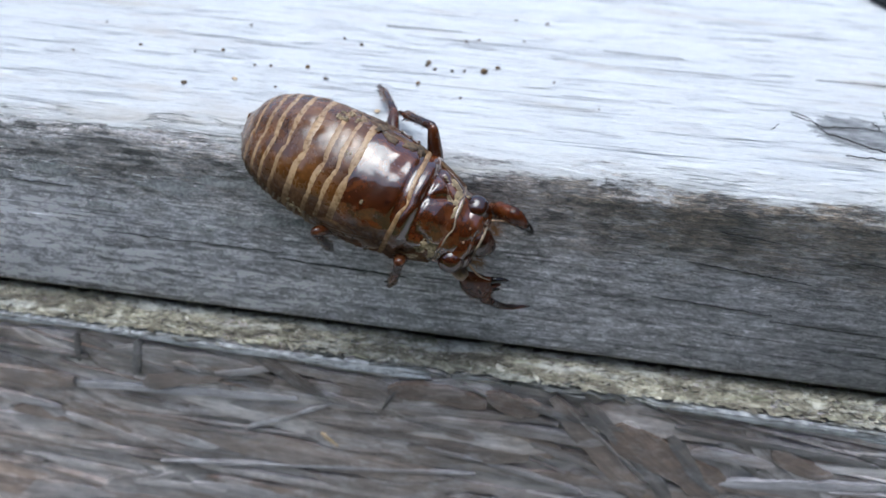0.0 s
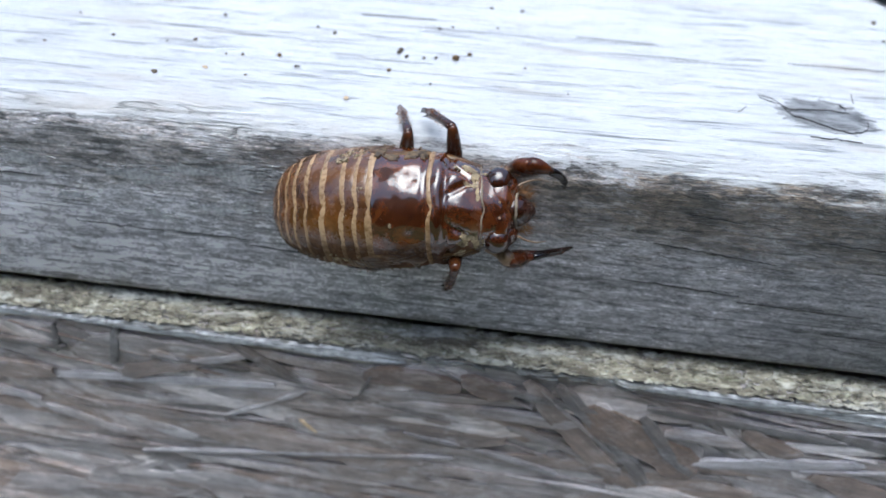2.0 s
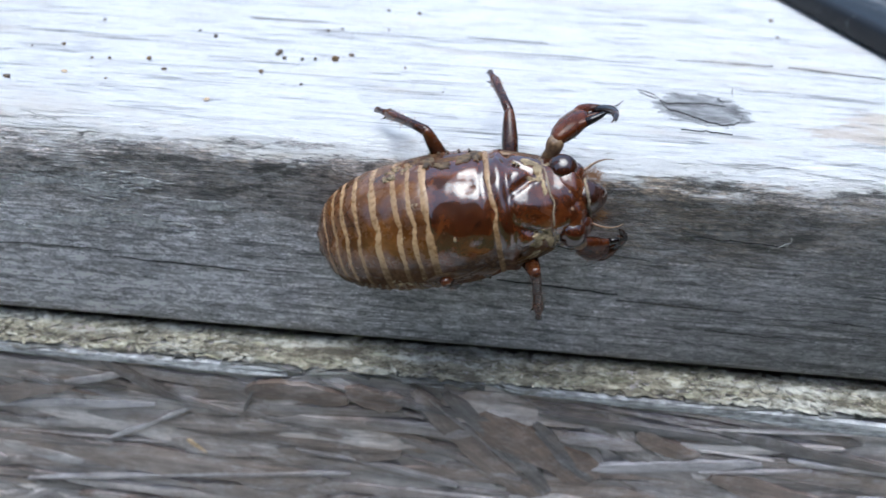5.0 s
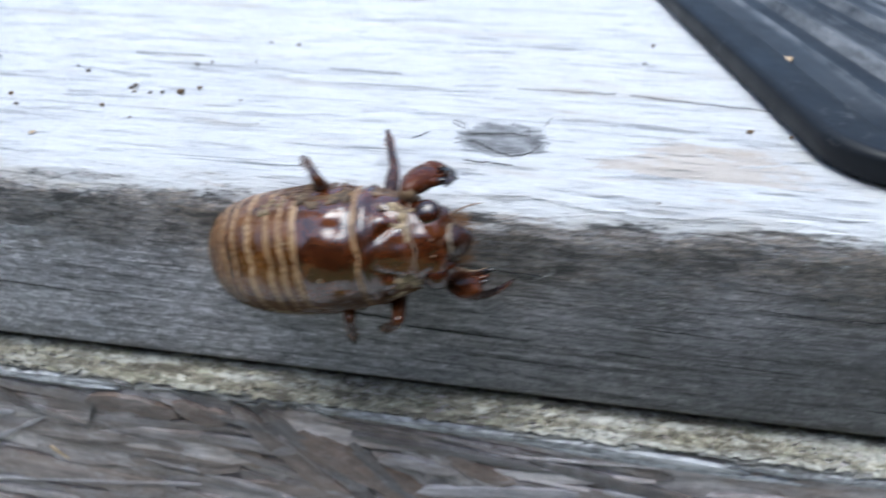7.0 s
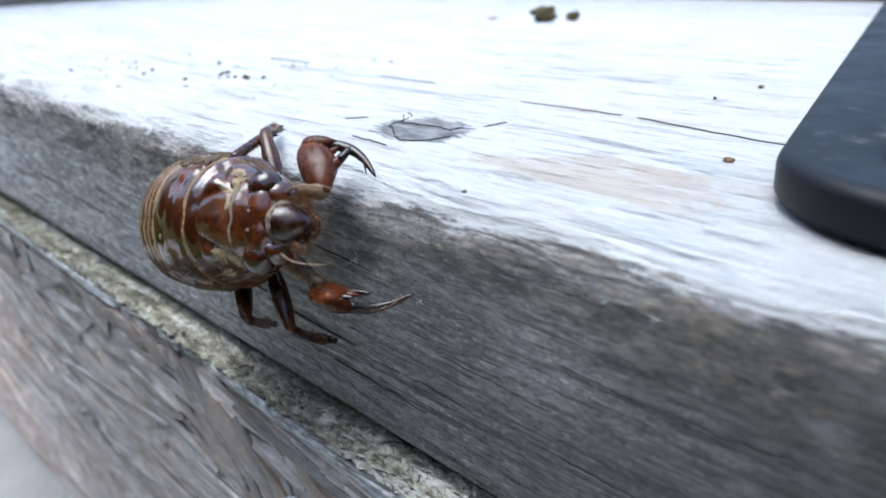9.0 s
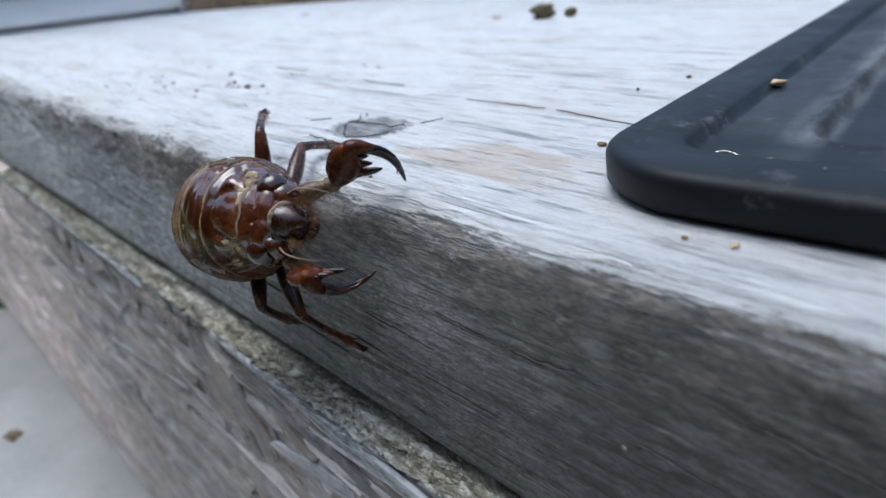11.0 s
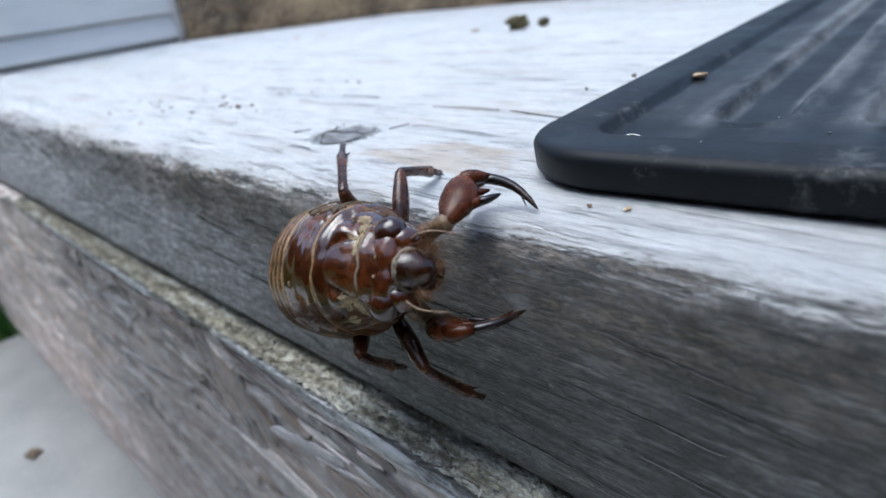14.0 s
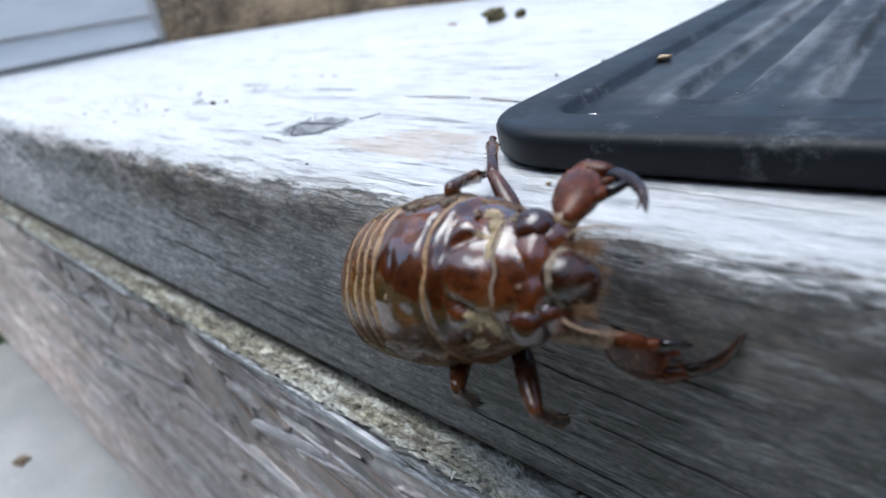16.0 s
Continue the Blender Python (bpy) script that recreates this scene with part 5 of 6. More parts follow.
crumbs("dirt_speck", [(x, y, TOP, s * 0.75) for x, y, s in (
    (-39.4, 11.0, 0.5), (-51.2, 22.3, 0.35), (-43.1, 21.8, 0.28), (-33.4, 18.9, 0.3), (-31.3, 19.3, 0.34), (-28.3, 12.6, 0.28), (-23.0, 16.7, 0.42), (-24.8, 32.7, 0.36), (-21.7, 30.7, 0.5),
    (-11.1, 25.0, 0.5), (-9.8, 23.7, 0.42), (-7.4, 23.7, 0.36), (-5.8, 24.1, 0.4), (-6.9, 36.6, 0.4), (-5.0, 38.0, 0.3), (1.9, 39.2, 0.3), (0.3, 49.8, 0.35), (5.5, 49.2, 0.5), (-5.3, 15.0, 0.28),
    (6.4, 23.2, 0.28), (11.9, 15.8, 0.22), (-40.1, 34.8, 0.4), (-58.4, 17.9, 0.3), (-60.8, 30.1, 0.3), (24.9, 38.2, 0.25), (-11.0, 25.9, 0.7), (63.5, 49.0, 0.4), (60.1, 3.3, 0.3))],
    SPECK, "tiny dark crumb of dirt lying on the bleached tread", "dirt", "dirt specks on the step", 40)
crumbs("soil_crumb", [(-3.1, 24.4, TOP, 0.62), (-11.2, 18.1, TOP, 0.4), (-1.4, 26.6, TOP, 0.36), (73.8, 23.6, TOP, 0.42), (78.4, 22.6, TOP, 0.34), (91.0, 6.9, TOP, 0.22), (66.0, 59.1, TOP, 0.4), (-39.6, 23.2, TOP, 0.3), (-26.5, 20.1, TOP, 0.38)],
       CRUMB, "small brown soil crumb on the bleached tread", "soil crumb", "soil crumbs on the step", 90)
crumbs("wood_flake", [(94.2, 7.6, TOP, 0.42), (-29.8, 127, TOP, 1.5), (-34.1, 13.9, TOP, 0.5), (-14.5, 8.6, TOP, 0.45), (-152.8, 136, TOP, 2.0)],
       FLAKE, "thin tan flake of wood on the tread", "wood flake", "wood flakes on the step", 130, 0.22)
crumbs("mulch_lump", [(-12.1, 127.4, TOP, 2.9), (-5.6, 132.0, TOP, 1.7)], plain("mossy_lump", (0.05, 0.045, 0.02), (0.16, 0.13, 0.06), 0.9, 0.5), "mossy brown lump of mulch on the tread", "mulch lump", "", 150, 0.75, 3)
crumbs("leaf_bit", [(82.6, 44.6, 2.95, 1.35), (76.8, 71.6, 2.95, 1.6), (92.2, 18.3, 2.75, 0.5)], FLAKE, "dry tan leaf crumb on the rubber mat", "leaf crumb", "leaf crumbs on the mat", 170, 0.3)
crumbs("dead_leaf", [(-144, -27.3, GROUND, 3.4)], SPECK, "small brown dead leaf on the concrete path", "leaf", "", 205, 0.3)
crumbs("grit_grain", [(98.6, 28.0, 2.75, 0.17), (95.5, 24.4, 2.75, 0.14), (104, 24.0, 2.75, 0.15), (97, 14.6, 3.98, 0.12)], WEB, "pale grain of grit on the rubber mat", "grit", "grit on the mat", 190)


def tuft(x, z, size, seed):
    """A few curled pale threads caught on the wood."""
    rnd = random.Random(seed)
    bm = bmesh.new()
    for k in range(rnd.randint(6, 10)):
        a, n = rnd.uniform(0, 6.3), size * rnd.uniform(0.6, 1.7)
        c = Vector((rnd.gauss(0, 0.35), -0.02, rnd.gauss(0, 0.35))) * size
        turn, r = rnd.uniform(-2.4, 2.4), size * rnd.uniform(0.07, 0.16)
        rows, p = [], c.copy()
        for i in range(7):
            d = Vector((math.cos(a + turn * i / 6), -0.35 * math.cos(i * 0.9), math.sin(a + turn * i / 6)))
            side = Vector((-d.z, 0, d.x)).normalized() * r * (1.0 - 0.11 * i)
            rows.append([p - side, p + Vector((0, -r, 0)), p + side, p + Vector((0, r * 0.5, 0))])
            p = p + d * n / 6
        sheet(bm, rows, True)
    bmesh.ops.recalc_face_normals(bm, faces=bm.faces)
    ob = part("web_tuft", bm, TUFT)
    ob.matrix_basis = at(x, -0.12, z)
    tagged(ob, "pale tuft of old web on the tread's front", "web tuft", "web tufts on the step")


for i, (x, z, size) in enumerate(((19.7, -8.2, 0.75), (19.3, -11.3, 0.5), (20.4, -10.8, 0.4), (50.0, -7.7, 0.85), (48.6, -8.4, 0.45), (58.2, -10.8, 0.6), (57.8, -9.2, 0.5), (62.0, -9.9, 0.55), (81, -7.2, 0.4), (25.0, -21.9, 0.55), (-25.2, -10.8, 0.5), (53.2, -3.1, 0.5), (9.1, -10.6, 0.4), (72.5, -15.5, 0.4), (91, -14, 0.4), (76.0, -2.8, 0.6), (74.6, -3.3, 0.5), (77.8, -3.4, 0.45), (13.0, -14.6, 0.4), (15.2, -15.4, 0.35), (6.0, -17.8, 0.35))):
    tuft(x, z, size * 0.72, 300 + i)


def scuff(x, z, long, tall, seed):
    """A patch where the grey skin has frayed into pale slivers."""
    rnd = random.Random(seed)
    bm = bmesh.new()
    for k in range(int(40 + 14 * long * tall)):
        u, v = rnd.gauss(0, 0.3), rnd.gauss(0, 0.3)
        c = Vector((u * long, 0, v * tall - 0.05 * u * long))
        n, h = rnd.uniform(0.4, 1.9), rnd.uniform(0.05, 0.19)
        rows = []
        for i in range(5):
            f = i / 4
            w = h * math.sin(math.pi * (0.08 + 0.84 * f)) * rnd.uniform(0.6, 1.2)
            p = c + Vector((n * (f - 0.5), -0.02 - 0.05 * rnd.random(), 0.08 * math.sin(3 * f + k)))
            rows.append([p + Vector((0, 0.12, -w)), p - Vector((0, 0, w * 0.5)), p + Vector((0, -0.02, w * 0.5)), p + Vector((0, 0.12, w))])
        sheet(bm, rows)
    bmesh.ops.recalc_face_normals(bm, faces=bm.faces)
    ob = part("scuff", bm, SCUFF, tread, "frayed pale patch")
    ob.matrix_basis = at(x, -0.05, z)


for i, (x, z, long, tall) in enumerate(((-37.5, -8.2, 6, 1.6), (-31.2, -6.8, 4.6, 1.2), (-24.5, -6.8, 6, 2.6), (-19.2, -6.2, 2.6, 0.8), (-29, -12, 4.4, 1.0), (-35.6, -13.6, 3.6, 0.9), (-20, -11.3, 5, 1.3), (-25.5, -11.4, 1.6, 1.6), (-52, -7.4, 5, 1.4), (-60, -9, 4, 1.0), (-47, -12, 3, 0.7), (-12, -8.6, 3.5, 0.8))):
    scuff(x, z, long, tall, 500 + i)


def staple():
    """A bent bit of bright wire on the mat."""
    bm = bmesh.new()
    tube(bm, [(-1.0 + 2.0 * f, 0.35 * math.sin(3 * f), 0.18 + 0.1 * math.sin(5 * f), 0.09, 0.07) for f in [k / 8 for k in range(9)]], 8)
    ob = part("wire_bit", bm, STEEL)
    ob.matrix_basis = at(88.9, 18.2, 2.72, 0, 0, 12)
    tagged(ob, "short bent bit of bright wire on the rubber mat", "wire")


staple()


def splinters():
    """Raised, curled fibres on the front of the tread, thickest in the brown stretch under the edge."""
    rnd = random.Random(5)
    bm = bmesh.new()
    for i in range(2400):
        if i < 1500:
            x, z = rnd.gauss(24, 20), -2.8 - abs(rnd.gauss(0, 5.0))
        else:
            x, z = rnd.uniform(-110, 135), -3.0 - 23 * rnd.random()
        if z < -26:
            continue
        n, h, lift, bend = rnd.uniform(0.4, 2.4), rnd.uniform(0.02, 0.055), rnd.uniform(0.04, 0.3), rnd.gauss(0, 0.3)
        rows = []
        for k in range(4):
            f = k / 3
            p = Vector((x + n * f, -0.08 - lift * math.sin(math.pi * (0.15 + 0.6 * f)), z + bend * f * f - 0.06 * n * f))
            rows.append([p - Vector((0, 0, h * (1.1 - f))), p + Vector((0, -0.02, h * (1.1 - f)))])
        sheet(bm, rows)
    tagged(part("wood_fibres", bm, plain("raised_fibre", (0.10, 0.092, 0.082), (0.36, 0.335, 0.30), 0.9, 0.6), tread, smooth=False), kind="stuff")


splinters()
build_strands()


# ---- what moves ----
def between(rows, t):
    """A smooth passage through rows of (seconds, numbers)."""
    ts = [r[0] for r in rows]
    i = max(0, min(len(ts) - 2, next((k for k in range(len(ts) - 1) if ts[k + 1] >= t), len(ts) - 2)))
    f = (t - ts[i]) / (ts[i + 1] - ts[i])
    f = f * f * (3 - 2 * f)
    return [a + (b - a) * f for a, b in zip(rows[i][1:], rows[i + 1][1:])]


def chain(root, joints, spans):
    """Joints pulled to the true lengths of the leg's parts."""
    out, last = [], Vector(root)
    for p, n in zip(joints, spans):
        d = Vector(p) - last
        last = last + d.normalized() * n
        out.append(last.copy())
    return out


def bone(a, b, up):
    """The pose of a leg part that runs from a to b, its +z towards up."""
    x = (b - a).normalized()
    y = up.cross(x).normalized()
    z = x.cross(y)
    m = Matrix((x, y, z)).transposed().to_4x4()
    m.translation = a * MM
    return m


def motions():
    # The nymph's body: seconds, place, turn.
    body = [
        (0, -12.99, -0.28, -4.96, 53.2, 18.5, -9.3),
        (0.5, -12.50, -0.55, -5.34, 57.7, 14.5, -8.1),
        (1, -10.73, -1.18, -7.58, 60.6, 8.7, -9.8),
        (1.5, -8.56, -1.47, -7.82, 57.8, 1.1, -5.7),
        (2, -5.61, -1.41, -8.03, 57.4, -7.6, -2.6),
        (2.5, -2.34, -1.43, -9.11, 59.0, -9.5, -0.9),
        (3, 0.98, -1.97, -8.35, 58.4, -13.6, -3.2),
        (3.5, 5.38, -2.17, -6.71, 57.4, -17.3, -2.2),
        (4, 7.40, -2.43, -6.44, 58.7, -17.4, -1.4),
        (6.5, 27.55, -0.84, -6.52, 60.1, -14.2, 1.4),
        (7, 28.14, -1.59, -4.87, 67.8, -12.1, 1.0),
        (7.5, 29.02, -1.86, -5.74, 66.8, -11.0, 1.7),
        (8, 29.88, -2.48, -6.43, 64.5, -6.7, 0.2),
        (8.5, 34.08, -2.03, -6.86, 66.9, -12.5, 3.2),
        (11, 48.92, -2.21, -6.05, 61.1, -10.9, 1.2),
        (11.5, 53.93, -1.93, -5.74, 59.9, -13.2, 2.9),
        (12, 58.19, -2.21, -5.97, 63.0, -13.1, 1.0),
        (12.5, 61.32, -2.27, -6.23, 60.9, -12.8, 0.6),
        (13, 66.22, -2.24, -6.31, 61.0, -14.8, 1.6),
        (13.5, 70.31, -2.28, -6.20, 60.3, -11.8, 1.2),
        (14, 72.41, -2.43, -6.96, 61.8, -13.6, -0.5),
        (14.5, 78.62, -2.16, -6.46, 61.2, -15.6, 0.9),
        (15, 81.74, -2.17, -6.67, 57.2, -12.2, 0.3),
        (15.5, 85.45, -1.91, -6.15, 58.8, -12.4, 3.2),
        (16, 90.22, -2.13, -5.62, 59.4, -13.7, 0.2),
    ]
    walk(nymph, [(t, at(*row)) for t, *row in body])
